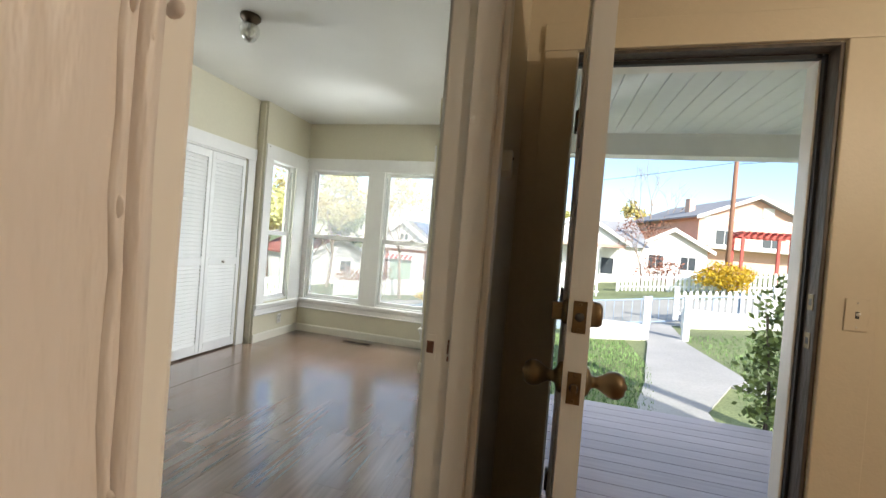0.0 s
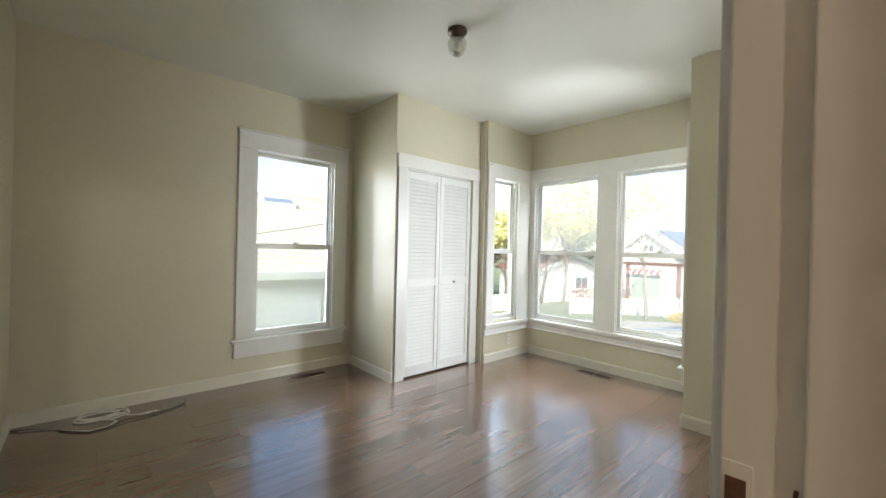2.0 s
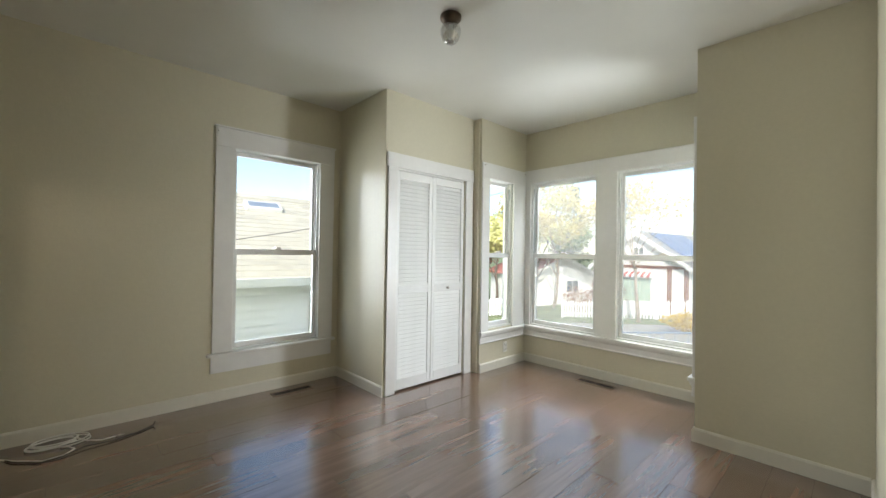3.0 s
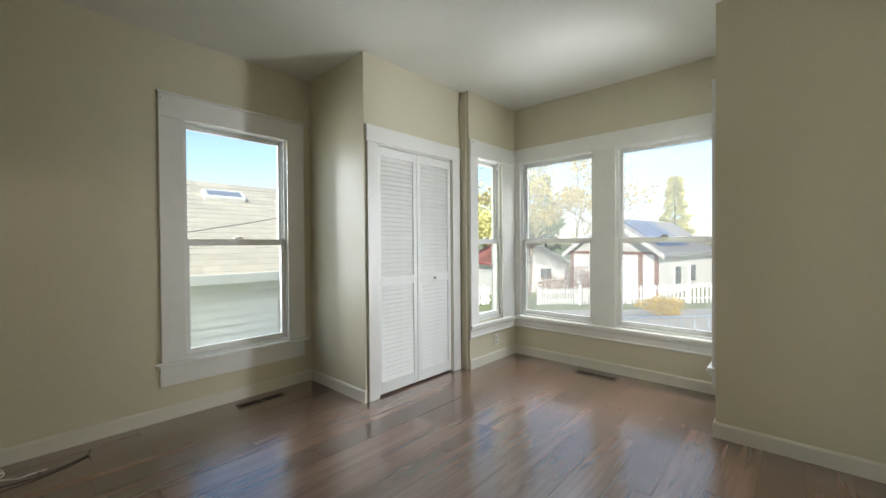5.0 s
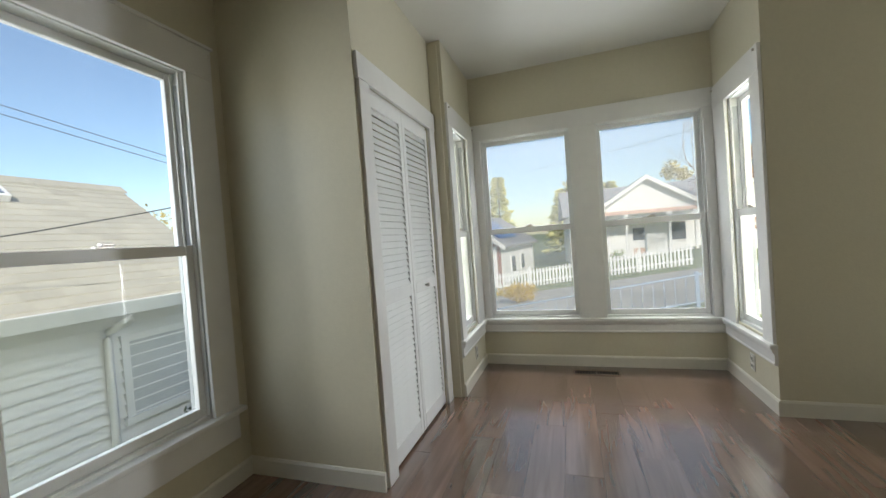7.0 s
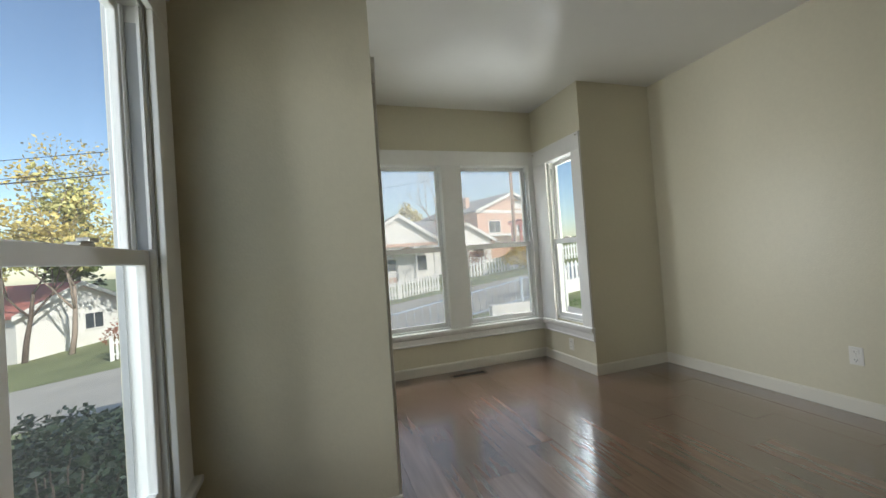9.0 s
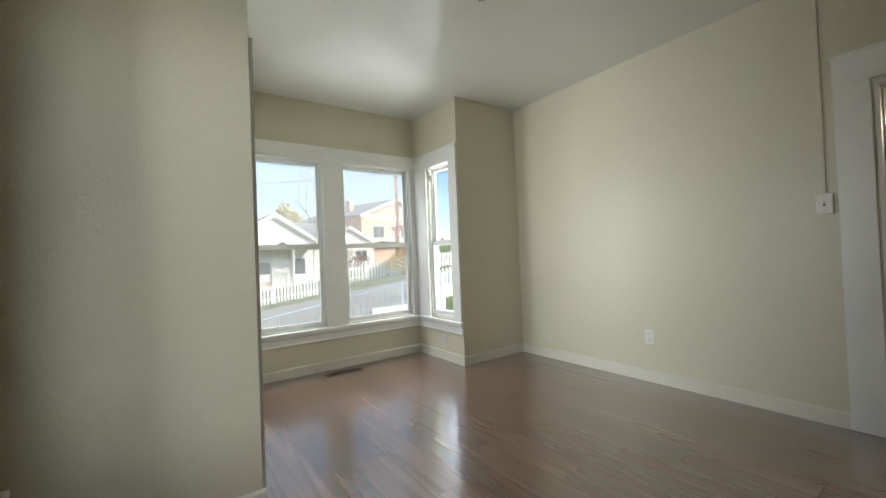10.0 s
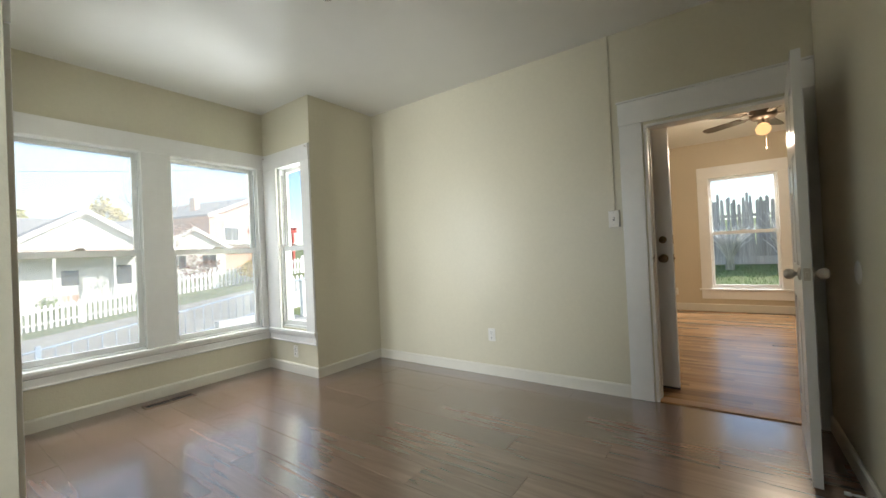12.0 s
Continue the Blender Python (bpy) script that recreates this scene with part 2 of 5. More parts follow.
def tube(bm, pts, r, seg=8, taper=1.0):
    """A round rod through points."""
    pts = [Vector(p) for p in pts]
    rings = []
    for i, p in enumerate(pts):
        d = (pts[min(i + 1, len(pts) - 1)] - pts[max(i - 1, 0)]).normalized()
        a = d.cross(Vector((0, 0, 1)) if abs(d.z) < 0.9 else Vector((1, 0, 0))).normalized()
        b = d.cross(a)
        rr = r * (1 + (taper - 1) * i / max(1, len(pts) - 1))
        rings.append([bm.verts.new(p + rr * (math.cos(2 * math.pi * k / seg) * a + math.sin(2 * math.pi * k / seg) * b)) for k in range(seg)])
    for a, b in zip(rings, rings[1:]):
        for k in range(seg):
            bm.faces.new((a[k], a[(k + 1) % seg], b[(k + 1) % seg], b[k])).smooth = True
    bm.faces.new(rings[0][::-1]), bm.faces.new(rings[-1])


def mesh_of(name, bm, material):
    bmesh.ops.recalc_face_normals(bm, faces=bm.faces)
    me = bpy.data.meshes.new(name)
    bm.to_mesh(me)
    bm.free()
    me.materials.append(material)
    return me


def part(name, bm, material, parent=None, label=""):
    ob = new(name, mesh_of(name, bm, material))
    if parent is not None:
        ob.parent = parent
    if label:
        ob["label"] = label
    return ob


def bpart(name, dims, material, parent=None, label="", bevel=0.0):
    bm = bmesh.new()
    for d in (dims if isinstance(dims[0], (tuple, list)) else [dims]):
        box(bm, *d, bevel=bevel)
    return part(name, bm, material, parent, label)


def empty(name, m=None, label="", category="", group="", kind=""):
    ob = new(name)
    ob.empty_display_size = 0.1
    if m is not None:
        ob.matrix_world = m
    return tagged(ob, label, category, group, kind)


def structure(ob, label="", category=""):
    return tagged(ob, label, category, kind="structure")


def axes_at(o, u, v):
    """A frame at o whose x runs along u and y along v."""
    u, v = Vector(u), Vector(v)
    w = u.cross(v)
    return Matrix(((u.x, v.x, w.x, o[0]), (u.y, v.y, w.y, o[1]), (u.z, v.z, w.z, o[2]), (0, 0, 0, 1)))


# ---- plan (metres) ----
XW, XE = -4.06, -0.31          # bedroom west and east wall faces
XH = -0.19                     # face of the same partition in the front room
YS, YR = 0.08, 2.59            # south wall, closet return
XC = -3.24                     # closet front
YB0, YB1 = 3.76, 4.57          # bay mouth and bay front wall
XB0, XB1 = -3.14, -1.15        # bay side walls
HC = 2.72                      # ceiling
DY0, DY1, DH = 0.140, 0.99, 1.995   # bedroom doorway
YF = 1.84                      # front wall of the front room
FX0, FX1, FH = 0.02, 0.985, 2.175    # front doorway
XL, YL0 = 4.2, -3.2            # front room east and south walls
T = 0.14


def wall(name, axis, a0, a1, b0, b1, material, holes=(), z0=-0.02, z1=HC + 0.05, label=""):
    """A wall along x or y, from a0 to a1, b0 to b1 thick, with square openings (a, a, z, z)."""
    bm = bmesh.new()

    def put(p, q, lo, hi):
        if q - p > 1e-4 and hi - lo > 1e-4:
            box(bm, *((p, q, b0, b1) if axis == "x" else (b0, b1, p, q)), lo, hi)
    at = a0
    for h0, h1, g0, g1 in sorted(holes):
        put(at, h0, z0, z1)
        put(h0, h1, z0, g0)
        put(h0, h1, g1, z1)
        at = h1
    put(at, a1, z0, z1)
    return structure(part(name, bm, material), label, "wall")


WW = (1.983, 0.405, 0.40, 2.16)      # west window: centre, half width, sill, head
BF = ((-2.655, 0.42), (-1.635, 0.42))
BZ = (0.43, 2.14)
BS = (4.095, 0.235, 0.45, 2.11)      # bay side windows
LW = (0.30, 0.45, 0.36, 2.16)        # front room east window
wall("wall_west", "y", YS - T, YR + 0.6, XW - T, XW, WALL, [(WW[0] - WW[1], WW[0] + WW[1], WW[2], WW[3])], label="greige painted plaster wall with one window")
wall("wall_south", "x", XW, XE, YS - T, YS, WALL, label="greige painted plaster wall")
wall("wall_closet_return", "x", XW, XC - 0.1, YR, YR + 0.1, WALL, label="greige painted closet side wall")
wall("wall_closet_front", "y", YR, YB0 - 0.005, XC - 0.1, XC, WALL, [(2.705, 3.605, -0.02, 2.045)], label="greige painted wall round the closet opening")
wall("wall_bay_west", "y", YB0 - 0.005, YB1 + T, XB0 - T, XB0, WALL, [(BS[0] - BS[1], BS[0] + BS[1], BS[2], BS[3])], label="greige painted side wall of the bay")
wall("wall_bay_north", "x", XB0, XB1, YB1, YB1 + T, WALL, [(c - h, c + h, *BZ) for c, h in BF], label="greige painted front wall of the bay")
wall("wall_bay_east", "y", YB0 - 0.015, YB1 + T, XB1, XB1 + T, WALL, [(BS[0] - BS[1], BS[0] + BS[1], BS[2], BS[3])], label="greige painted side wall of the bay")
wall("wall_stub", "x", XB1 + T, XE, YB0 - 0.015, YB0 - 0.015 + T, WALL, label="greige painted wall beside the bay")
wall("wall_east", "y", YS - T, YB0 - 0.015 + T, XE, XE + 0.06, WALL, [(DY0, DY1, -0.02, DH)], label="greige painted wall with the bedroom doorway")
wall("wall_front_room_west", "y", YL0 - T, YF + T, XE + 0.06, XH, HALL, [(DY0, DY1, -0.02, DH)], label="warm tan painted partition wall")
wall("wall_porch_side", "y", YF + T, YB0 - 0.015 + T, XE + 0.06, XH, TRIM, label="white painted outside wall on the porch")
wall("wall_front_room_north", "x", XH, XL, YF, YF + T, HALL, [(FX0, FX1, -0.02, FH)], label="warm tan painted wall with the front doorway")
wall("wall_front_room_east", "y", YL0 - T, YF + T, XL, XL + T, HALL, [(LW[0] - LW[1], LW[0] + LW[1], LW[2], LW[3])], label="warm tan painted wall with one window")
wall("wall_front_room_south", "x", XH, XL, YL0 - T, YL0, HALL, label="warm tan painted wall")
wall("wall_closet_back", "y", YR + 0.6, YB0 + 0.03, XW - T, XW, WALL, label="plain wall inside the closet")
wall("wall_closet_end", "x", XW, XC - 0.1, YB0 + 0.03 - 0.1, YB0 + 0.03, WALL, label="plain wall inside the closet")

structure(bpart("ceiling", [(XW - T, XH - 0.06, YS - T, YB0 + 0.12, HC, HC + 0.12), (XB0 - T, XB1 + T, YB0 + 0.12, YB1 + T, HC, HC + 0.12)], CEIL), "white semi-gloss painted ceiling", "ceiling")
structure(bpart("ceiling_front_room", (XH - 0.06, XL + T, YL0 - T, YF + T, HC, HC + 0.12), CEIL), "white painted ceiling of the front room", "ceiling")
structure(bpart("roof", [(XW - 0.6, XL + 0.6, YL0 - 0.6, YF + T, HC + 0.14, HC + 0.3), (XW - 0.6, XH, YF + T, YB1 + 0.55, HC + 0.14, HC + 0.3)], TRIM), "low roof slab over the house", "roof")


# ---- baseboards ----
def baseboard(axis, a0, a1, face, side, h=0.095, t=0.015, material=BASEM):
    """side: +1 when the room lies on the plus side of the face."""
    bm = bmesh.new()
    pr = [(face, 0.0), (face + side * t, 0.0), (face + side * t, h - 0.012), (face + side * t * 0.5, h), (face, h)]
    if axis == "x":
        prism(bm, pr, "x", a0, a1)
    else:
        prism(bm, pr, "y", a0, a1)
    return structure(part("baseboard", bm, material), "white painted baseboard along the wall", "baseboard")


baseboard("y", YS, YR, XW, 1)
baseboard("x", XW + 0.015, -0.98, YS, 1)
baseboard("x", -0.98, XE, YS, 1)
baseboard("x", XW + 0.015, XC + 0.012, YR, -1)
baseboard("y", YB0 - 0.005, YB1, XB0, 1)
baseboard("x", XB0 + 0.015, XB1 - 0.015, YB1, -1)
baseboard("y", YB0 - 0.03, YB1, XB1, -1)
baseboard("x", XB1, XE - 0.015, YB0 - 0.015, -1)
baseboard("y", DY1 + 0.166, YB0 - 0.015, XE, -1)
baseboard("y", YL0, YF, XL, -1, h=0.12)
baseboard("x", FX1 + 0.13, XL - 0.015, YF, -1, h=0.12)
baseboard("y", YL0, DY0 - 0.115, XH, 1, h=0.12)


# ---- windows ----
def sash(parent, name, u0, u1, v0, v1, z0, z1, stile, bot, top, glass):
    bm = bmesh.new()
    box(bm, u0, u0 + stile, v0, v1, z0, z1, 0.004)
    box(bm, u1 - stile, u1, v0, v1, z0, z1, 0.004)
    box(bm, u0 + stile, u1 - stile, v0, v1, z0, z0 + bot, 0.004)
    box(bm, u0 + stile, u1 - stile, v0, v1, z1 - top, z1, 0.004)
    s = part(name, bm, VINYL, parent)
    vm = (v0 + v1) / 2
    p = bpart("pane", (u0 + stile - 0.004, u1 - stile + 0.004, vm - 0.003, vm + 0.003, z0 + bot - 0.004, z1 - top + 0.004), glass, s, "clear window glass")
    p.visible_shadow = False
    return s


def hung_unit(parent, c, half, z0, z1, zm=1.255, glass=GLASS):
    """A white vinyl double-hung unit in its opening: frame, two sashes, lock, jamb track."""
    bm = bmesh.new()
    f = 0.022
    box(bm, c - half, c - half + f, 0.012, 0.13, z0, z1, 0.003)
    box(bm, c + half - f, c + half, 0.012, 0.13, z0, z1, 0.003)
    box(bm, c - half + f, c + half - f, 0.012, 0.13, z1 - f, z1, 0.003)
    box(bm, c - half + f, c + half - f, 0.012, 0.13, z0, z0 + f, 0.003)
    for s in (-1, 1):
        e = c + s * (half - f)
        box(bm, min(e, e - s * 0.010), max(e, e - s * 0.010), 0.066, 0.074, z0 + f, z1 - f)
        box(bm, min(e, e - s * 0.012), max(e, e - s * 0.012), 0.018, 0.028, zm + 0.03, z1 - f)
    part("window_frame", bm, VINYL, parent)
    for s in (-1, 1):
        e = c + s * (half - f)
        bpart("jamb_liner", [(min(e, e - s * 0.004), max(e, e - s * 0.004), 0.030, 0.064, zm + 0.03, z1 - f - 0.06), (min(e, e - s * 0.004), max(e, e - s * 0.004), 0.108, 0.128, z0 + f, z1 - f)], LINER, parent, "grey vinyl jamb liner")
    u0, u1 = c - half + f + 0.001, c + half - f - 0.001
    sash(parent, "lower_sash", u0, u1, 0.031, 0.064, z0 + f + 0.001, zm + 0.026, 0.036, 0.045, 0.05, glass)
    sash(parent, "upper_sash", u0 + 0.008, u1 - 0.008, 0.076, 0.106, zm - 0.02, z1 - f - 0.001, 0.028, 0.045, 0.036, glass)
    bm = bmesh.new()
    box(bm, c - 0.035, c + 0.035, 0.034, 0.062, zm + 0.026, zm + 0.036, 0.003)
    box(bm, c - 0.020, c + 0.030, 0.022, 0.050, zm + 0.036, zm + 0.047, 0.003)
    part("sash_lock", bm, NICKEL, parent, "small metal sash lock")


def board(parent, name, u0, u1, z0, z1, t=0.02, v1=0.0, bevel=0.004, material=TRIM, label=""):
    return bpart(name, (u0, u1, -t, v1, z0, z1), material, parent, label, bevel)


def stool(parent, u0, u1, z, nose=0.045, t=0.026, inner=None):
    bm = bmesh.new()
    box(bm, u0, u1, -nose, 0.0, z - t, z, 0.007)
    if inner:
        for c, h in inner:
            box(bm, c - h, c + h, 0.0, 0.03, z - t, z)
    return part("window_sill", bm, TRIM, parent)


w1 = empty("window_1", axes_at((XW, WW[0], 0), (0, 1, 0), (-1, 0, 0)), "white double-hung window with wide painted casing, sill and apron", "window", kind="structure")
hung_unit(w1, 0, WW[1], WW[2], WW[3], glass=THINVEIL)
board(w1, "side_casing", -0.537, -0.385, 0.405, 2.14)
board(w1, "side_casing", 0.385, 0.537, 0.405, 2.14)
board(w1, "head_casing", -0.537, 0.537, 2.14, 2.30, 0.022)
board(w1, "head_cap", -0.547, 0.547, 2.30, 2.315, 0.034)
stool(w1, -0.575, 0.56, 0.405, 0.05, inner=[(0, WW[1] - 0.001)])
board(w1, "apron", -0.545, 0.53, 0.24, 0.379, 0.02)
for s in (-1, 1):
    bm = bmesh.new()
    lathe(bm, [(0, 0.018), (0.007, 0.014), (0.009, 0.006), (0.006, 0)], 10, Matrix.Translation((s * 0.52, -0.022, 2.265)) @ Euler((radians(90), 0, 0)).to_matrix().to_4x4())
    part("curtain_hook", bm, TRIM, w1, "small painted curtain hook")

w2 = empty("window_2", axes_at((0, YB1, 0), (1, 0, 0), (0, 1, 0)), "pair of white double-hung bay windows with wide mullion and sill", "window", kind="structure")
for c, h in BF:
    hung_unit(w2, c, h, *BZ, glass=VEIL)
board(w2, "side_casing", XB0, -3.055, 0.435, 2.12)
board(w2, "mullion_casing", -2.255, -2.035, 0.435, 2.12)
board(w2, "side_casing", -1.235, XB1, 0.435, 2.12)
board(w2, "head_casing", XB0, XB1, 2.12, 2.27, 0.022)
stool(w2, XB0, XB1, 0.435, 0.05, 0.03, inner=[(c, h - 0.001) for c, h in BF])
bm = bmesh.new()
prism(bm, [(0, 0.405), (-0.034, 0.405), (-0.030, 0.385), (-0.018, 0.375), (-0.018, 0.325), (-0.024, 0.315), (-0.018, 0.305), (0, 0.305)], "x", XB0, XB1)
part("apron", bm, TRIM, w2)

for k, (face, u, v, s) in enumerate(((XB0, (0, 1, 0), (-1, 0, 0), 1), (XB1, (0, -1, 0), (1, 0, 0), -1))):
    w = empty("window_%d" % (3 + k), axes_at((face, BS[0], 0), u, v), "narrow white double-hung window on the side of the bay", "window", kind="structure")
    hung_unit(w, 0, BS[1], BS[2], BS[3])
    lo, hi = (YB0 - 0.001 - BS[0], YB1 - 0.021 - BS[0]) if s > 0 else (-(YB1 - 0.021 - BS[0]), -(YB0 - 0.012 - BS[0]))
    board(w, "side_casing", lo, -0.215, 0.43, 2.09)
    board(w, "side_casing", 0.215, hi, 0.43, 2.09)
    board(w, "head_casing", lo, hi, 2.09, 2.255, 0.022)
    far = YB1 - 0.051 - BS[0]
    a, b = (lo - 0.02, far) if s > 0 else (-far, hi + 0.02)
    stool(w, a, b, 0.435, 0.045, 0.028, inner=[(0, BS[1] - 0.001)])
    bm = bmesh.new()
    fa = YB1 - 0.036 - BS[0]
    prism(bm, [(0, 0.407), (-0.034, 0.407), (-0.030, 0.385), (-0.018, 0.375), (-0.018, 0.325), (-0.024, 0.315), (-0.018, 0.305), (0, 0.305)], "x", *((lo - 0.01, fa) if s > 0 else (-fa, hi + 0.01)))
    part("apron", bm, TRIM, w)
    for uu in (lo + 0.03, hi - 0.03):
        bm = bmesh.new()
        lathe(bm, [(0, 0.016), (0.006, 0.012), (0.008, 0.005), (0.006, 0)], 10, Matrix.Translation((uu, -0.022, 2.225)) @ Euler((radians(90), 0, 0)).to_matrix().to_4x4())
        part("curtain_hook", bm, NICKEL, w, "small metal curtain hook")

w5 = empty("window_5", axes_at((XL, LW[0], 0), (0, -1, 0), (1, 0, 0)), "white double-hung window in the front room", "window", kind="structure")
hung_unit(w5, 0, LW[1], LW[2], LW[3])
board(w5, "side_casing", -0.58, -0.43, 0.365, 2.14)
board(w5, "side_casing", 0.43, 0.58, 0.365, 2.14)
board(w5, "head_casing", -0.58, 0.58, 2.14, 2.32, 0.022)
stool(w5, -0.61, 0.61, 0.365, 0.05, inner=[(0, LW[1] - 0.001)])
board(w5, "apron", -0.58, 0.58, 0.20, 0.339, 0.02)

# wall corner strip beside the closet, and the bay's corner bead
structure(bpart("trim", (XC, XC + 0.075, YB0 - 0.023, YB0 - 0.005, 0.0, HC - 0.03), WALL, bevel=0.005), "wall-coloured vertical corner strip", "trim")

# ---- closet with louvred bifold doors ----
closet = empty("closet_door_frame", Matrix(), "white painted casing round the closet opening", "door frame", kind="structure")
bpart("side_casing", (XC, XC + 0.02, 2.61, 2.715, 0, 2.035), TRIM, closet, bevel=0.004)
bpart("side_casing", (XC, XC + 0.02, 3.61, 3.715, 0, 2.035), TRIM, closet, bevel=0.004)
bpart("head_casing", (XC, XC + 0.022, 2.60, 3.725, 2.035, 2.165), TRIM, closet, bevel=0.004)
bpart("door_track", (XC - 0.055, XC - 0.015, 2.715, 3.605, 2.025, 2.045), TRIM, closet)


def louvre_panel(m, knob):
    e = empty("bifold_door", m, "white louvred wooden bifold closet door panel" + (" with a small knob" if knob else ""), "closet door", group="bifold closet doors")
    W, H, t, st = 0.442, 2.0, 0.028, 0.042
    bpart("stile", (0, st, -t, 0, 0, H), LOUVRE, e, bevel=0.003)
    bpart("stile", (W - st, W, -t, 0, 0, H), LOUVRE, e, bevel=0.003)
    for z0, z1 in ((0, 0.095), (0.87, 0.945), (H - 0.075, H)):
        bpart("rail", (st, W - st, -t, 0, z0, z1), LOUVRE, e, bevel=0.003)
    bm = bmesh.new()
    prism(bm, [(-t + 0.001, 0.002), (-t + 0.003, 0.0), (-t + 0.008, 0.0), (-0.002, 0.038), (-0.004, 0.040), (-0.009, 0.040)], "x", st - 0.003, W - st + 0.003)
    me = mesh_of("slat", bm, LOUVRE)
    for z0, z1 in ((0.095, 0.87), (0.945, H - 0.075)):
        n = int((z1 - z0) / 0.0365)
        for i in range(n):
            o = new("slat", me)
            o.parent = e
            o.location = (0, 0, z0 + (z1 - z0 - 0.038) * i / (n - 1))
    if knob:
        bm = bmesh.new()
        lathe(bm, [(0, 0.030), (0.010, 0.029), (0.0135, 0.022), (0.011, 0.014), (0.006, 0.009), (0.008, 0)], 16,
              Matrix.Translation((st + 0.165, -t, 0.905)) @ Euler((radians(90), 0, 0)).to_matrix().to_4x4())
        part("knob", bm, NICKEL, e, "small round metal knob")
    return e


def closet_pose(y, x=XC - 0.034, turn=0.0):
    return Matrix.Translation((x, y, 0.018)) @ Matrix.Rotation(radians(90 + turn), 4, "Z")


p_a = louvre_panel(closet_pose(2.713), False)
p_b = louvre_panel(closet_pose(3.160), True)

# ---- bedroom doorway and door ----
d1 = empty("door_1", Matrix(), "white painted door frame with wide casing and worn jamb", "door frame", kind="structure")
bpart("side_casing", (XE - 0.02, XE, DY1 + 0.012, DY1 + 0.165, 0, DH + 0.02), TRIM, d1, bevel=0.004)
bpart("side_casing", (XE - 0.02, XE, YS + 0.003, DY0 - 0.004, 0, DH + 0.02), TRIM, d1, bevel=0.004)
bpart("head_casing", (XE - 0.022, XE, YS + 0.002, DY1 + 0.168, DH + 0.02, 2.18), TRIM, d1, bevel=0.004)
bpart("head_cap", (XE - 0.032, XE, YS + 0.002, DY1 + 0.176, 2.18, 2.194), TRIM, d1, bevel=0.003)
bpart("side_casing", (XH, XH + 0.02, DY1 + 0.008, DY1 + 0.062, 0, DH + 0.012), OLDTRIM, d1, bevel=0.005)
bpart("side_casing", (XH, XH + 0.02, DY0 - 0.115, DY0 - 0.008, 0, DH + 0.012), BRUSHED, d1, bevel=0.005)
bpart("head_casing", (XH, XH + 0.022, DY0 - 0.115, DY1 + 0.062, DH + 0.012, DH + 0.14), OLDTRIM, d1, bevel=0.005)
for y, h0, h1, r in ((DY0 - 0.0105, 0.0, 1.98, 0.0042), (DY0 - 0.018, 0.30, 1.70, 0.0022)):
    bm = bmesh.new()
    rp = random.Random(int(h1 * 100))
    tube(bm, [(XH + 0.0195 + 0.0004 * rp.uniform(-1, 1), y + 0.0022 * math.sin(z * 9 + y * 90) + 0.0012 * rp.uniform(-1, 1), z) for z in np.linspace(h0, h1, 60)], r, 6)
    for _ in range(26):
        z, s = rp.uniform(h0, h1), rp.uniform(0.0008, 0.0020)
        mm = Matrix.Translation((XH + 0.0195, y + rp.gauss(0, 0.004), z)) @ Matrix.Diagonal((0.0042, s, s * rp.uniform(1.5, 5.0), 1))
        bmesh.ops.create_icosphere(bm, subdivisions=2, radius=1.0, matrix=mm)
    for f in bm.faces:
        f.smooth = True
    part("paint_run", bm, BRUSHED, d1, "thick lumpy run of old paint")
# jambs stand proud of the wall ends and carry the stop
bpart("jamb", [(XE - 0.004, XH + 0.004, DY1 - 0.018, DY1 + 0.003, 0, DH)], OLDTRIM, d1, "chipped cream painted jamb", bevel=0.003)
bpart("jamb", [(XE - 0.004, XH + 0.004, DY0 - 0.003, DY0 + 0.018, 0, DH)], OLDTRIM, d1, "thickly painted cream jamb", bevel=0.003)
bpart("head_jamb", [(XE - 0.004, XH + 0.004, DY0 + 0.018, DY1 - 0.018, DH - 0.018, DH + 0.003)], OLDTRIM, d1, bevel=0.003)
bpart("stop", (XE + 0.062, XH + 0.002, DY1 - 0.027, DY1 - 0.018, 0, DH - 0.018), OLDTRIM, d1, bevel=0.0025)
bpart("stop", (XE + 0.040, XE + 0.082, DY0 + 0.018, DY0 + 0.030, 0, DH - 0.018), OLDTRIM, d1, bevel=0.003)
bm = bmesh.new()
box(bm, XE - 0.002, XE + 0.024, DY1 - 0.0195, DY1 - 0.0175, 1.000, 1.062, 0.0005)
part("strike_plate", bm, OLDTRIM, d1, "painted-over strike plate")
bpart("strike_hole", (XE + 0.001, XE + 0.019, DY1 - 0.0205, DY1 - 0.0190, 1.016, 1.046), CHIP, d1, "dark worn latch hole", bevel=0.001)
for z, h, x in ((1.020, 0.024, 0.054), (1.002, 0.012, 0.055), (1.046, 0.006, 0.0545), (1.052, 0.003, 0.0550)):
    bpart("paint_chip", (XE + x, XE + x + 0.0035, DY1 - 0.0225, DY1 - 0.0200, z, z + h), CHIP, d1, "dark red chip in the paint")
bpart("threshold", [(XE + 0.01, XH - 0.01, DY0 + 0.018, DY1 - 0.018, -0.02, 0.009)], OAKSILL, d1, "golden oak threshold board", bevel=0.004)

HP = Matrix.Rotation(radians(90), 4, "X")     # turns a lathe's height to -y


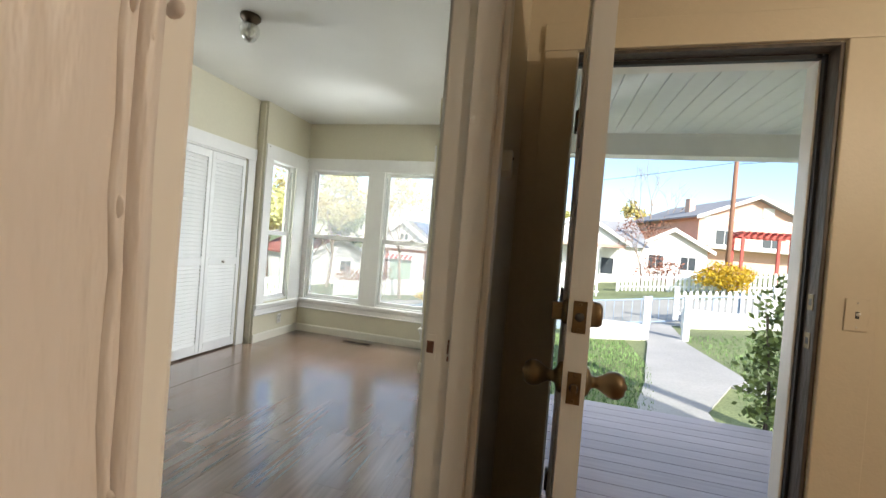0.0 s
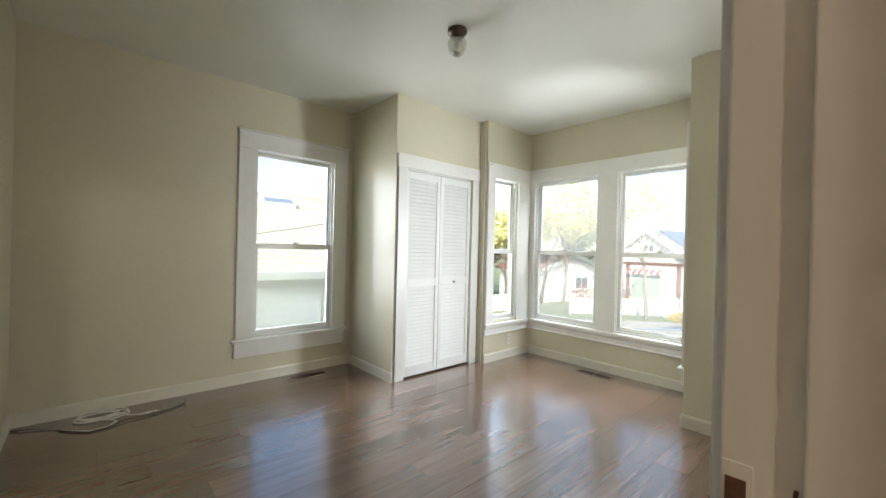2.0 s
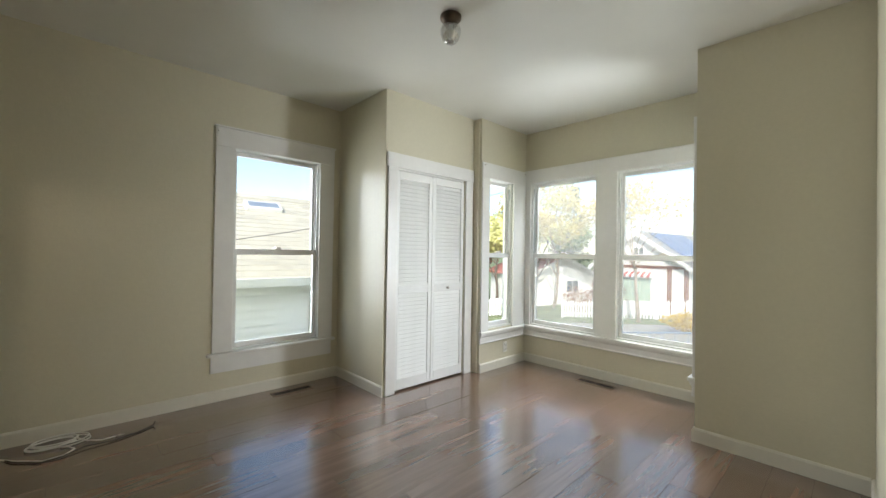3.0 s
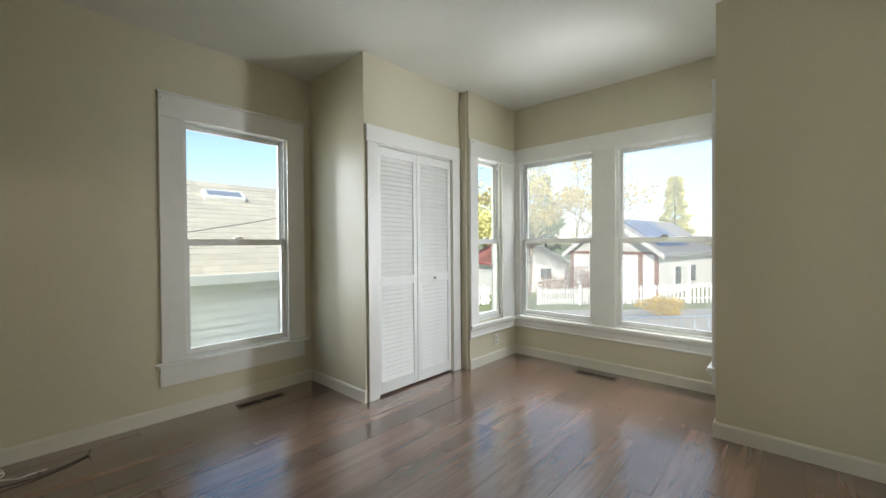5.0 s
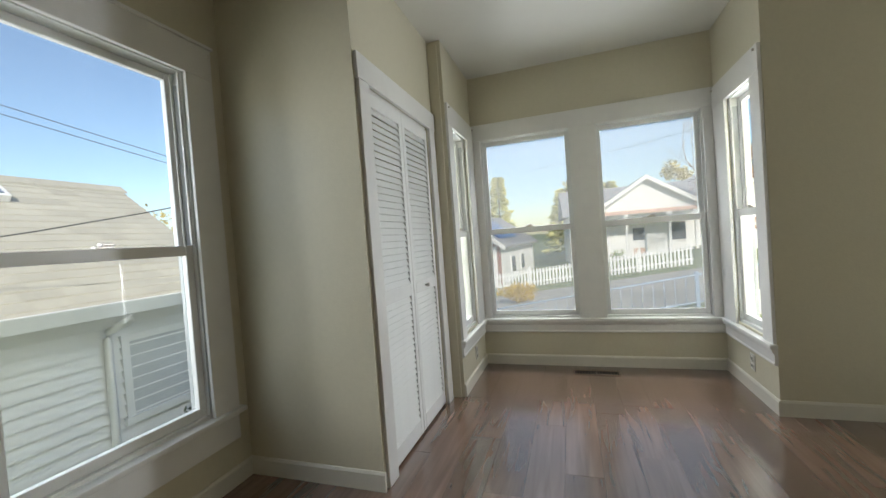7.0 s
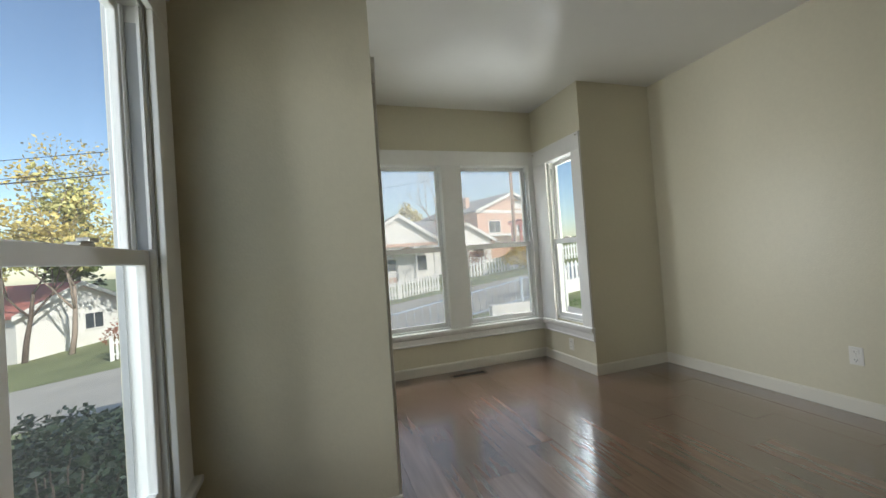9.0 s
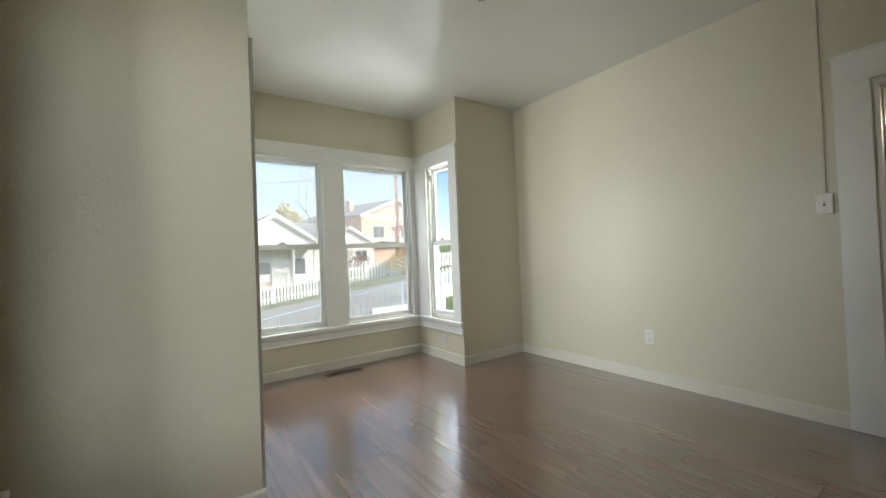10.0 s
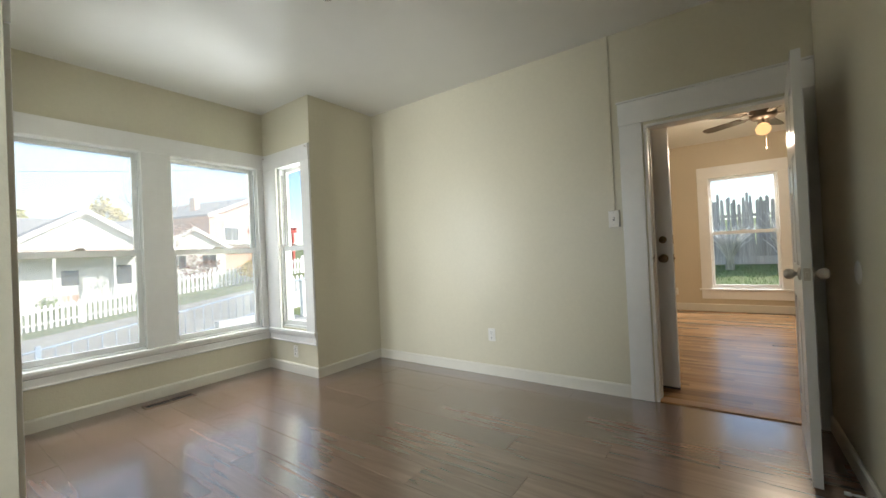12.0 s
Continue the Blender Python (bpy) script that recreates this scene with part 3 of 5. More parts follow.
def knob_set(parent, x, z, y_front, y_back, metal, r=0.026, length=0.062, tulip=False):
    """A round knob with its rose on both faces of a leaf; faces at y_front (< y_back)."""
    prof = [(0, length), (r * 0.55, length - 0.001), (r * 0.92, length - 0.010), (r, length - 0.022), (r * 0.8, length - 0.036), (0.011, length - 0.044),
            (0.0095, 0.012), (0.028, 0.009), (0.030, 0.0), ]
    if tulip:
        prof = [(0, length + 0.004), (0.006, length + 0.003), (0.008, length), (r * 0.72, length - 0.003), (r * 0.95, length - 0.012), (r, length - 0.022), (r * 0.9, length - 0.034), (r * 0.62, length - 0.046),
                (0.0135, length - 0.054), (0.0125, 0.022), (0.016, 0.015), (0.030, 0.010), (0.034, 0.004), (0.034, 0.0)]
    bm = bmesh.new()
    lathe(bm, prof, 20, Matrix.Translation((x, y_front, z)) @ HP)
    part("knob", bm, metal, parent, "round metal door knob")
    bm = bmesh.new()
    lathe(bm, prof, 20, Matrix.Translation((x, y_back, z)) @ Matrix.Rotation(radians(-90), 4, "X"))
    part("knob", bm, metal, parent, "round metal door knob")


def panel_door(name, m, W, H, t, material, label, panels, mullion=0.10, stile=0.11):
    """A moulded panel door: local x from the hinge to the free edge, y through the leaf, z up. panels: rows (z0, z1)."""
    e = empty(name, m, label, "door")
    bm = bmesh.new()
    xs = [(stile, W / 2 - mullion / 2), (W / 2 + mullion / 2, W - stile)]
    box(bm, 0, stile, 0, t, 0, H)
    box(bm, W - stile, W, 0, t, 0, H)
    box(bm, xs[0][1], xs[1][0], 0, t, 0, H)
    zs = [0.0] + [z for p in panels for z in p] + [H]
    for a, b in zip(zs[0::2], zs[1::2]):
        for x0, x1 in xs:
            box(bm, x0, x1, 0, t, a, b)
    part("leaf", bm, material, e)
    for x0, x1 in xs:
        for z0, z1 in panels:
            bm = bmesh.new()
            d = 0.009
            for y, s in ((d, -1), (t - d, 1)):
                # raised field with sloped edges
                w = 0.028
                lo = [bm.verts.new(p) for p in ((x0, y, z0), (x1, y, z0), (x1, y, z1), (x0, y, z1))]
                hi = [bm.verts.new(p) for p in ((x0 + w, y + s * 0.006, z0 + w), (x1 - w, y + s * 0.006, z0 + w), (x1 - w, y + s * 0.006, z1 - w), (x0 + w, y + s * 0.006, z1 - w))]
                bm.faces.new(hi)
                for i in range(4):
                    bm.faces.new((lo[i], lo[(i + 1) % 4], hi[(i + 1) % 4], hi[i]))
            part("panel", bm, material, e)
    return e


# open leaf: hinged at the doorway's south side, standing square to the wall
BDW = 0.775
door = panel_door("bedroom_door", Matrix.Translation((XE - 0.008, 0.220, 0.012)) @ Matrix.Rotation(radians(176.0), 4, "Z"), BDW, 1.975, 0.036, DOORW,
                  "white six-panel interior door standing open into the bedroom", [(0.22, 0.80), (0.98, 1.53), (1.66, 1.86)])
knob_set(door, BDW - 0.062, 0.955, 0.0, 0.036, NICKEL)
bpart("latch_plate", (BDW, BDW + 0.0015, 0.006, 0.030, 0.928, 0.984), NICKEL, door, "metal latch plate on the edge")
bpart("latch_bolt", (BDW + 0.0015, BDW + 0.011, 0.012, 0.024, 0.946, 0.966), NICKEL, door, "metal latch bolt", bevel=0.002)
for z in (0.20, 1.0, 1.75):
    bm = bmesh.new()
    lathe(bm, [(0.006, 0), (0.006, 0.09)], 10, Matrix.Translation((-0.004, 0.040, z)))
    box(bm, 0.0, 0.03, 0.036, 0.038, z, z + 0.09)
    part("hinge", bm, BRASS, door, "worn metal hinge")

# ---- front doorway and door ----
d2 = empty("door_2", Matrix(), "tan painted front door frame with dark weathered edge", "door frame", kind="structure")
bpart("side_casing", (FX0 - 0.135, FX0 + 0.004, YF - 0.02, YF, 0, FH + 0.006), HALL, d2, bevel=0.004)
bpart("side_casing", (FX1 + 0.006, FX1 + 0.165, YF - 0.02, YF, 0, FH + 0.006), HALL, d2, bevel=0.004)
bpart("head_casing", (FX0 - 0.138, FX1 + 0.168, YF - 0.022, YF, FH + 0.006, FH + 0.128), HALL, d2, bevel=0.004)
WEATHERED = mat("weathered_brown_jamb", (0.075, 0.055, 0.042), 0.5, var=0.35, scale=22, bump=0.3, bscale=40, stretch=(2, 2, 0.4), var2=0.2, scale2=5)
bpart("jamb", [(FX0 - 0.003, FX0 + 0.012, YF - 0.003, YF + T + 0.01, 0, FH)], OLDTRIM, d2, bevel=0.003)
bpart("jamb", [(FX1 - 0.012, FX1 + 0.003, YF - 0.006, YF + 0.062, 0, FH)], WEATHERED, d2, "dark weathered brown jamb edge", bevel=0.003)
bpart("brickmould", [(FX1 - 0.030, FX1 + 0.003, YF + 0.084, YF + T + 0.02, 0, FH)], OLDTRIM, d2, "pale painted outer jamb", bevel=0.004)
bpart("weatherstrip", [(FX1 - 0.022, FX1 - 0.004, YF + 0.062, YF + 0.084, 0, FH - 0.012)], BLACK, d2, "dark weatherstrip in the jamb")
bpart("weatherstrip", [(FX0 + 0.012, FX1 - 0.030, YF + 0.062, YF + 0.084, FH - 0.030, FH - 0.012)], BLACK, d2, "dark weatherstrip in the head")
bpart("head_jamb", [(FX0 + 0.012, FX1 - 0.012, YF - 0.006, YF + 0.062, FH - 0.012, FH + 0.003)], WEATHERED, d2, "dark weathered brown head jamb", bevel=0.003)
bpart("head_brickmould", [(FX0 + 0.012, FX1 - 0.030, YF + 0.084, YF + T + 0.02, FH - 0.030, FH + 0.003)], OLDTRIM, d2, bevel=0.004)
for z in (1.00, 1.15):
    bm = bmesh.new()
    box(bm, FX1 - 0.0145, FX1 - 0.0115, YF + 0.012, YF + 0.045, z, z + 0.062, 0.001)
    sp = part("strike_plate", bm, BRASS, d2, "brass strike plate")
    bpart("strike_hole", (FX1 - 0.0155, FX1 - 0.0140, YF + 0.020, YF + 0.036, z + 0.018, z + 0.044), SLOT, sp)
bpart("threshold", (FX0 + 0.012, FX1 - 0.030, YF - 0.01, YF + T + 0.04, -0.03, 0.018), BRONZE, d2, "dark metal threshold", bevel=0.004)
FDOOR = mat("front_door_paint", (0.80, 0.79, 0.77), 0.35, var=0.03, scale=12, bump=0.15, bscale=30, stretch=(2, 2, 0.4))
FDW = 0.955
# hinged on the west jamb, open a right angle into the front room: local x runs south
fdoor = panel_door("front_door", Matrix.Translation((FX0 + 0.030, YF - 0.010, 0.02)) @ Matrix.Rotation(radians(-92.2), 4, "Z"), FDW, 2.13, 0.045, FDOOR,
                   "cream painted front door standing open, with brass knob and deadbolt", [(0.25, 0.85), (1.05, 1.60), (1.72, 1.99)])
knob_set(fdoor, FDW - 0.065, 0.997, 0.0, 0.045, BRASS, 0.029, 0.084, tulip=True)
bm = bmesh.new()
lathe(bm, [(0, 0.026), (0.022, 0.026), (0.027, 0.020), (0.029, 0)], 20, Matrix.Translation((FDW - 0.065, 0.045, 1.143)) @ Matrix.Rotation(radians(-90), 4, "X"))
part("deadbolt", bm, BRASS, fdoor, "round brass deadbolt cylinder")
bm = bmesh.new()
lathe(bm, [(0, 0.012), (0.022, 0.012), (0.028, 0.004), (0.028, 0)], 20, Matrix.Translation((FDW - 0.065, 0, 1.143)) @ HP)
box(bm, FDW - 0.071, FDW - 0.059, -0.034, -0.010, 1.123, 1.163, 0.003)
part("thumb_turn", bm, BRASS, fdoor, "brass thumb turn")
for nm, z in (("latch_plate", 0.997), ("bolt_plate", 1.143)):
    bm = bmesh.new()
    box(bm, FDW, FDW + 0.002, 0.009, 0.036, z - 0.033, z + 0.033, 0.0009)
    pl = part(nm, bm, BRASS, fdoor, "tarnished brass edge plate")
    bm = bmesh.new()
    lathe(bm, [(0, 0.0012), (0.0085, 0.0012), (0.0095, 0)], 16, Matrix.Translation((FDW + 0.002, 0.0225, z)) @ Matrix.Rotation(radians(90), 4, "Y"))
    part("bolt_hole", bm, SLOT, pl)
    for dz in (-0.026, 0.026):
        bm = bmesh.new()
        lathe(bm, [(0, 0.0012), (0.003, 0.001), (0.0035, 0)], 8, Matrix.Translation((FDW + 0.002, 0.0225, z + dz)) @ Matrix.Rotation(radians(90), 4, "Y"))
        part("screw", bm, BRASS, pl)
bpart("latch_bolt", (FDW + 0.003, FDW + 0.011, 0.017, 0.028, 0.988, 1.006), BRASS, fdoor, bevel=0.002)
bpart("door_sweep", (0.0, FDW, 0.004, 0.041, -0.016, 0.0), BLACK, fdoor, "black rubber door sweep")
for z in (0.22, 1.02, 1.80):
    bm = bmesh.new()
    lathe(bm, [(0.007, 0), (0.007, 0.10)], 10, Matrix.Translation((-0.004, -0.006, z)))
    box(bm, 0.0, 0.032, -0.003, 0.0, z, z + 0.10)
    part("hinge", bm, BRONZE, fdoor, "dark metal hinge")

# ---- floors ----
floor = structure(bpart("floor", [(XW - T, XE + 0.02, YS - T, YB0 + 0.1, -0.12, -0.008), (XB0 - T, XB1 + T, YB0 + 0.1, YB1 + T, -0.12, -0.008)], SLOT), "brown wood-look laminate plank floor", "floor")
floor2 = structure(bpart("floor_front_room", (XE + 0.02, XL + T, YL0 - T, YF + T, -0.12, -0.012), SLOT), "golden oak strip floor of the front room", "floor")

# ---- fixtures ----
lamp = empty("ceiling_light", Matrix.Translation((-2.09, 2.25, HC)), "small ceiling light with bronze base and cut-glass shade", "ceiling light")
bm = bmesh.new()
lathe(bm, [(0.062, 0), (0.066, -0.006), (0.064, -0.022), (0.052, -0.036), (0.040, -0.044), (0.040, -0.056), (0, -0.056)], 28)
part("canopy", bm, BRONZE, lamp, "round dark bronze canopy")
bm = bmesh.new()
prof = [(0.036, -0.050), (0.052, -0.062), (0.062, -0.085), (0.061, -0.115), (0.050, -0.145), (0.030, -0.168), (0.010, -0.180), (0, -0.182)]
lathe(bm, prof, 24)
for v in bm.verts:
    if v.co.z < -0.06:
        k = 1 + 0.05 * math.sin(v.co.z * 320) * math.sin(6 * math.atan2(v.co.y, v.co.x) * 2)
        v.co.x *= k
        v.co.y *= k
part("shade", bm, CUTGLASS, lamp, "faceted clear glass shade")
bm = bmesh.new()
lathe(bm, [(0, -0.14), (0.018, -0.132), (0.026, -0.115), (0.024, -0.095), (0.013, -0.075), (0.013, -0.056)], 14)
part("bulb", bm, FROST, lamp, "unlit white bulb")


def outlet(m, label):
    e = empty("outlet", m, label, "outlet", group="wall outlets")
    bpart("cover_plate", (-0.036, 0.036, -0.006, 0, -0.058, 0.058), PLATE, e, bevel=0.004)
    for s in (-1, 1):
        bm = bmesh.new()
        box(bm, -0.017, 0.017, -0.0085, -0.006, s * 0.026 - 0.016, s * 0.026 + 0.016, 0.005)
        r = part("receptacle", bm, PLATE, e)
        bpart("slot", [(-0.008, -0.0055, -0.0092, -0.0086, s * 0.026 - 0.004, s * 0.026 + 0.007), (0.0055, 0.008, -0.0092, -0.0086, s * 0.026 - 0.003, s * 0.026 + 0.006), (-0.002, 0.002, -0.0092, -0.0086, s * 0.026 - 0.012, s * 0.026 - 0.007)], SLOT, r)
    bm = bmesh.new()
    lathe(bm, [(0, 0.0015), (0.003, 0.001), (0.0035, 0)], 8, Matrix.Translation((0, -0.006, 0)) @ HP)
    part("screw", bm, NICKEL, e)
    return e


outlet(axes_at((XE, 2.315, 0.37), (0, -1, 0), (1, 0, 0)), "white duplex outlet low on the greige wall")
outlet(axes_at((XB1, 4.10, 0.215), (0, -1, 0), (1, 0, 0)), "white duplex outlet under the bay side window")
outlet(axes_at((XB0, 4.20, 0.215), (0, 1, 0), (-1, 0, 0)), "white duplex outlet under the bay side window")
outlet(axes_at((XL, 1.25, 0.31), (0, -1, 0), (1, 0, 0)), "white duplex outlet on the front room wall")


def switch(m, label, surface, plate=PLATE):
    e = empty("light_switch", m, label, "light switch")
    d = 0.034 if surface else 0.006
    if surface:
        bpart("box", (-0.039, 0.039, -0.028, 0, -0.062, 0.062), PLATE, e, bevel=0.003)
    bpart("cover_plate", (-0.037, 0.037, -d, -d + 0.006, -0.06, 0.06), plate, e, bevel=0.003)
    bpart("slot", (-0.006, 0.006, -d - 0.0008, -d, -0.013, 0.013), SLOT, e)
    bm = bmesh.new()
    prism(bm, [(-d, -0.004), (-d - 0.011, 0.004), (-d - 0.010, 0.010), (-d, 0.008)], "x", -0.0045, 0.0045)
    part("toggle", bm, PLATE, e)
    for z in (-0.045, 0.045):
        bm = bmesh.new()
        lathe(bm, [(0, 0.0015), (0.003, 0.001), (0.0035, 0)], 8, Matrix.Translation((0, -d, z)) @ HP)
        part("screw", bm, NICKEL, e)
    return e


switch(axes_at((XE, 1.215, 1.335), (0, -1, 0), (1, 0, 0)), "white toggle switch in a surface box beside the door casing", True)
switch(axes_at((1.088, YF - 0.02, 1.152), (1, 0, 0), (0, 1, 0)), "tan toggle switch on the front door casing", False, HALL)
race = tagged(bpart("wire_raceway", (XE - 0.014, XE, 1.206, 1.226, 1.397, HC), WALL, bevel=0.004), "wall-coloured surface wire raceway above the switch", "raceway")


def floor_vent(m, L, W, label):
    e = empty("floor_vent", m, label, "floor vent", group="floor vents")
    bm = bmesh.new()
    b = 0.014
    for d in ((-L / 2, L / 2, -W / 2, -W / 2 + b), (-L / 2, L / 2, W / 2 - b, W / 2), (-L / 2, -L / 2 + b, -W / 2 + b, W / 2 - b), (L / 2 - b, L / 2, -W / 2 + b, W / 2 - b), (-0.006, 0.006, -W / 2 + b, W / 2 - b)):
        box(bm, *d, 0, 0.005, 0.0015)
    part("rim", bm, VENTM, e)
    # no hole here: a thin black sheet paints the shade down the duct
    bpart("duct", (-L / 2 + b, L / 2 - b, -W / 2 + b, W / 2 - b, 0.0003, 0.0008), DUCT, e, "black sheet standing for the shade in the duct")
    n = 15
    me = None
    for i in range(n):
        x = -L / 2 + b + (L - 2 * b) * (i + 0.5) / n
        if abs(x) < 0.008:
            continue
        if me is None:
            bm = bmesh.new()
            box(bm, -0.0015, 0.0015, -W / 2 + b, W / 2 - b, 0.0008, 0.0026)
            me = mesh_of("slat", bm, VENTM)
        o = new("slat", me)
        o.parent, o.location = e, (x, 0, 0)
    return e


floor_vent(Matrix.Translation((-3.90, 2.07, 0.0)) @ Matrix.Rotation(radians(90), 4, "Z"), 0.36, 0.11, "brown metal floor vent below the west window")
floor_vent(Matrix.Translation((-2.16, 4.39, 0.0)), 0.37, 0.11, "brown metal floor vent in the bay")
floor_vent(Matrix.Translation((4.05, -0.35, 0.0)) @ Matrix.Rotation(radians(90), 4, "Z"), 0.30, 0.10, "brown metal floor vent by the front room window")

# coiled cables on the floor
coax = empty("coaxial_cable", Matrix.Translation((-3.925, 0.54, 0)), "white coaxial cable coiled loosely on the floor", "cable")
bm = bmesh.new()
pts = []
for i in range(150):
    a = i / 150 * 2 * math.pi * 4.3
    r = 0.082 + 0.012 * math.sin(a * 0.37 + 1) + 0.006 * math.sin(1.7 * a)
    pts.append((0.012 * math.sin(a * 0.23) + r * math.cos(a), 0.025 * math.cos(a * 0.31) + 1.5 * r * math.sin(a), 0.006 + 0.016 * i / 150))
x, y, z = pts[-1]
pts += [(0.03, 0.5 * y + 0.05, 0.020), (0.09, 0.15, 0.010), (0.13, 0.22, 0.006), (0.12, 0.29, 0.006)]
pts = [(-0.02, -0.40, 0.006), (0.06, -0.24, 0.006), (0.15, -0.16, 0.006), (0.245, -0.05, 0.006), (0.235, 0.04, 0.006), (0.17, 0.09, 0.006), (0.11, 0.06, 0.006)] + pts
tube(bm, pts, 0.0045, 6)
part("cable", bm, CABW, coax)
bm = bmesh.new()
lathe(bm, [(0.006, 0), (0.006, 0.03), (0.003, 0.032), (0.002, 0.045), (0, 0.045)], 10, Matrix.Translation(pts[-1]) @ Matrix.Rotation(radians(-90), 4, "X"))
part("connector", bm, NICKEL, coax, "metal cable connector")
bcab = empty("black_cable", Matrix.Translation((-3.925, 0.54, 0)), "thin black cable trailing over the floor beside the coil", "cable")
bm = bmesh.new()
ctrl = [(-0.06, -0.44, 0.006), (0.05, -0.235, 0.006), (0.147, -0.18, 0.006), (0.262, -0.06, 0.006), (0.253, 0.035, 0.008), (0.19, 0.136, 0.012), (0.19, 0.273, 0.006), (0.147, 0.41, 0.006), (0.085, 0.50, 0.006), (0.075, 0.513, 0.03)]
tube(bm, ctrl, 0.004, 6)
part("cable", bm, CABB, bcab)

# door stops
stop = empty("door_stop", Matrix.Translation((-1.16, YS + 0.015, 0.05)), "white spring door stop on the baseboard", "door stop")
bm = bmesh.new()
lathe(bm, [(0.011, 0), (0.011, 0.006), (0.005, 0.008), (0.0045, 0.070)], 10, Matrix.Rotation(radians(-90), 4, "X"))
part("spring", bm, NICKEL, stop)
bm = bmesh.new()
lathe(bm, [(0.007, 0.070), (0.008, 0.074), (0.008, 0.090), (0, 0.092)], 10, Matrix.Rotation(radians(-90), 4, "X"))
part("tip", bm, PLATE, stop, "white rubber tip")
bm = bmesh.new()
lathe(bm, [(0, 0.006), (0.045, 0.005), (0.052, 0.002), (0.053, 0)], 24, Matrix.Translation((-1.02, YS, 0.97)) @ Matrix.Rotation(radians(-90), 4, "X"))
tagged(part("wall_bumper", bm, PLATE), "round white wall bumper behind the door knob", "wall bumper")

# door sensor on the front room wall
sens = empty("alarm_sensor", axes_at((XH, 1.228, 1.555), (0, 1, 0), (-1, 0, 0)), "small white plastic alarm sensor on the wall", "sensor")
bm = bmesh.new()
prism(bm, [(-0.022, 0.03), (0.022, 0.03), (0.022, -0.03), (0.0, -0.05), (-0.022, -0.03)], "y", -0.03, 0)
part("body", bm, PLATE, sens)
bpart("lens", [(-0.006, 0.0, -0.032, -0.030, 0.006, 0.012), (0.004, 0.010, -0.032, -0.030, 0.006, 0.012)], BLACK, sens, "two small dark windows")

# ceiling fan in the front room
FAN = (1.95, 0.16)
fan = empty("ceiling_fan", Matrix.Translation((*FAN, HC)), "dark ceiling fan with a lit tulip glass lamp", "ceiling fan")
bm = bmesh.new()
lathe(bm, [(0.07, 0), (0.075, -0.02), (0.03, -0.06), (0.014, -0.07), (0.014, -0.16), (0.03, -0.165), (0.11, -0.19), (0.12, -0.22), (0.12, -0.28), (0.09, -0.31), (0.05, -0.32), (0.05, -0.37), (0.03, -0.39), (0, -0.39)], 28)
part("motor", bm, BRONZE, fan)
for k in range(5):
    a = radians(72 * k + 128)
    r = Matrix.Rotation(a, 4, "Z")
    bm = bmesh.new()
    prism(bm, [(0.10, -0.02), (0.22, -0.035), (0.22, 0.035), (0.10, 0.02)], "z", -0.268, -0.262)
    bmesh.ops.transform(bm, matrix=r, verts=bm.verts)
    part("blade_arm", bm, BRONZE, fan)
    bm = bmesh.new()
    prism(bm, [(0.20, -0.055), (0.58, -0.07), (0.63, -0.05), (0.645, 0.0), (0.63, 0.05), (0.58, 0.07), (0.20, 0.055)], "z", -0.004, 0.003)
    bmesh.ops.transform(bm, matrix=r @ Matrix.Translation((0, 0, -0.258)) @ Matrix.Rotation(radians(9), 4, "X"), verts=bm.verts)
    part("blade", bm, BRONZE, fan, "dark wooden fan blade")
a = radians(175)
m = Matrix.Rotation(a, 4, "Z") @ Matrix.Translation((0.06, 0, -0.37)) @ Matrix.Rotation(radians(128), 4, "Y")
bm = bmesh.new()
lathe(bm, [(0.014, -0.02), (0.020, 0.02), (0.022, 0.045)], 14, m)
arm = part("lamp_holder", bm, BRONZE, fan)
bm = bmesh.new()
lathe(bm, [(0.024, 0.04), (0.045, 0.06), (0.055, 0.085), (0.050, 0.105), (0.062, 0.13), (0.066, 0.135)], 18, m)
part("shade", bm, BULB, fan, "glowing amber tulip glass shade")
bm = bmesh.new()
tube(bm, [(0.03, -0.02, -0.38), (0.03, -0.02, -0.60)], 0.0015, 5)
lathe(bm, [(0, -0.635), (0.008, -0.63), (0.010, -0.615), (0.004, -0.60), (0, -0.598)], 10, Matrix.Translation((0.03, -0.02, 0)))
part("pull_chain", bm, BRONZE, fan, "dark pull chain with a knob")
_ld = bpy.data.lights.new("fan_lamp", "POINT")
_ld.energy, _ld.color, _ld.shadow_soft_size = 24.0, (1.0, 0.84, 0.64), 0.06
_lo = new("fan_lamp", _ld)
_lo.location = (FAN[0], FAN[1], HC - 0.56)

# ---- outdoors ----
GRASS = mat("lawn", (0.20, 0.23, 0.10), 0.9, var=0.4, scale=34, bump=0.9, bscale=45, var2=0.25, scale2=0.45)
BLADE = mat("grass_blades", (0.17, 0.27, 0.09), 0.8, isl=0.45, var2=0.2, scale2=0.6)
ROADM = mat("asphalt", (0.43, 0.41, 0.36), 0.9, var=0.12, scale=60, bump=0.3, bscale=130, var2=0.12, scale2=0.4)
CONC = mat("concrete_path", (0.42, 0.40, 0.37), 0.85, var=0.08, scale=25, bump=0.25, bscale=90, var2=0.1)
HWHITE = mat("white_house_paint", (0.76, 0.75, 0.72), 0.6, var=0.03, scale=8, bump=0.1, bscale=30, var2=0.04)
SIDING = mat("white_siding", (0.74, 0.75, 0.75), 0.5, var=0.02, scale=9, rnd=0.025, bump=0.05, bscale=40)
PICKET = mat("picket_paint", (0.80, 0.80, 0.77), 0.55, var=0.04, scale=12, rnd=0.03)
SHINGLE = mat("buff_shingle", (0.42, 0.39, 0.32), 0.9, var=0.10, scale=90, isl=0.10, bump=0.4, bscale=200)
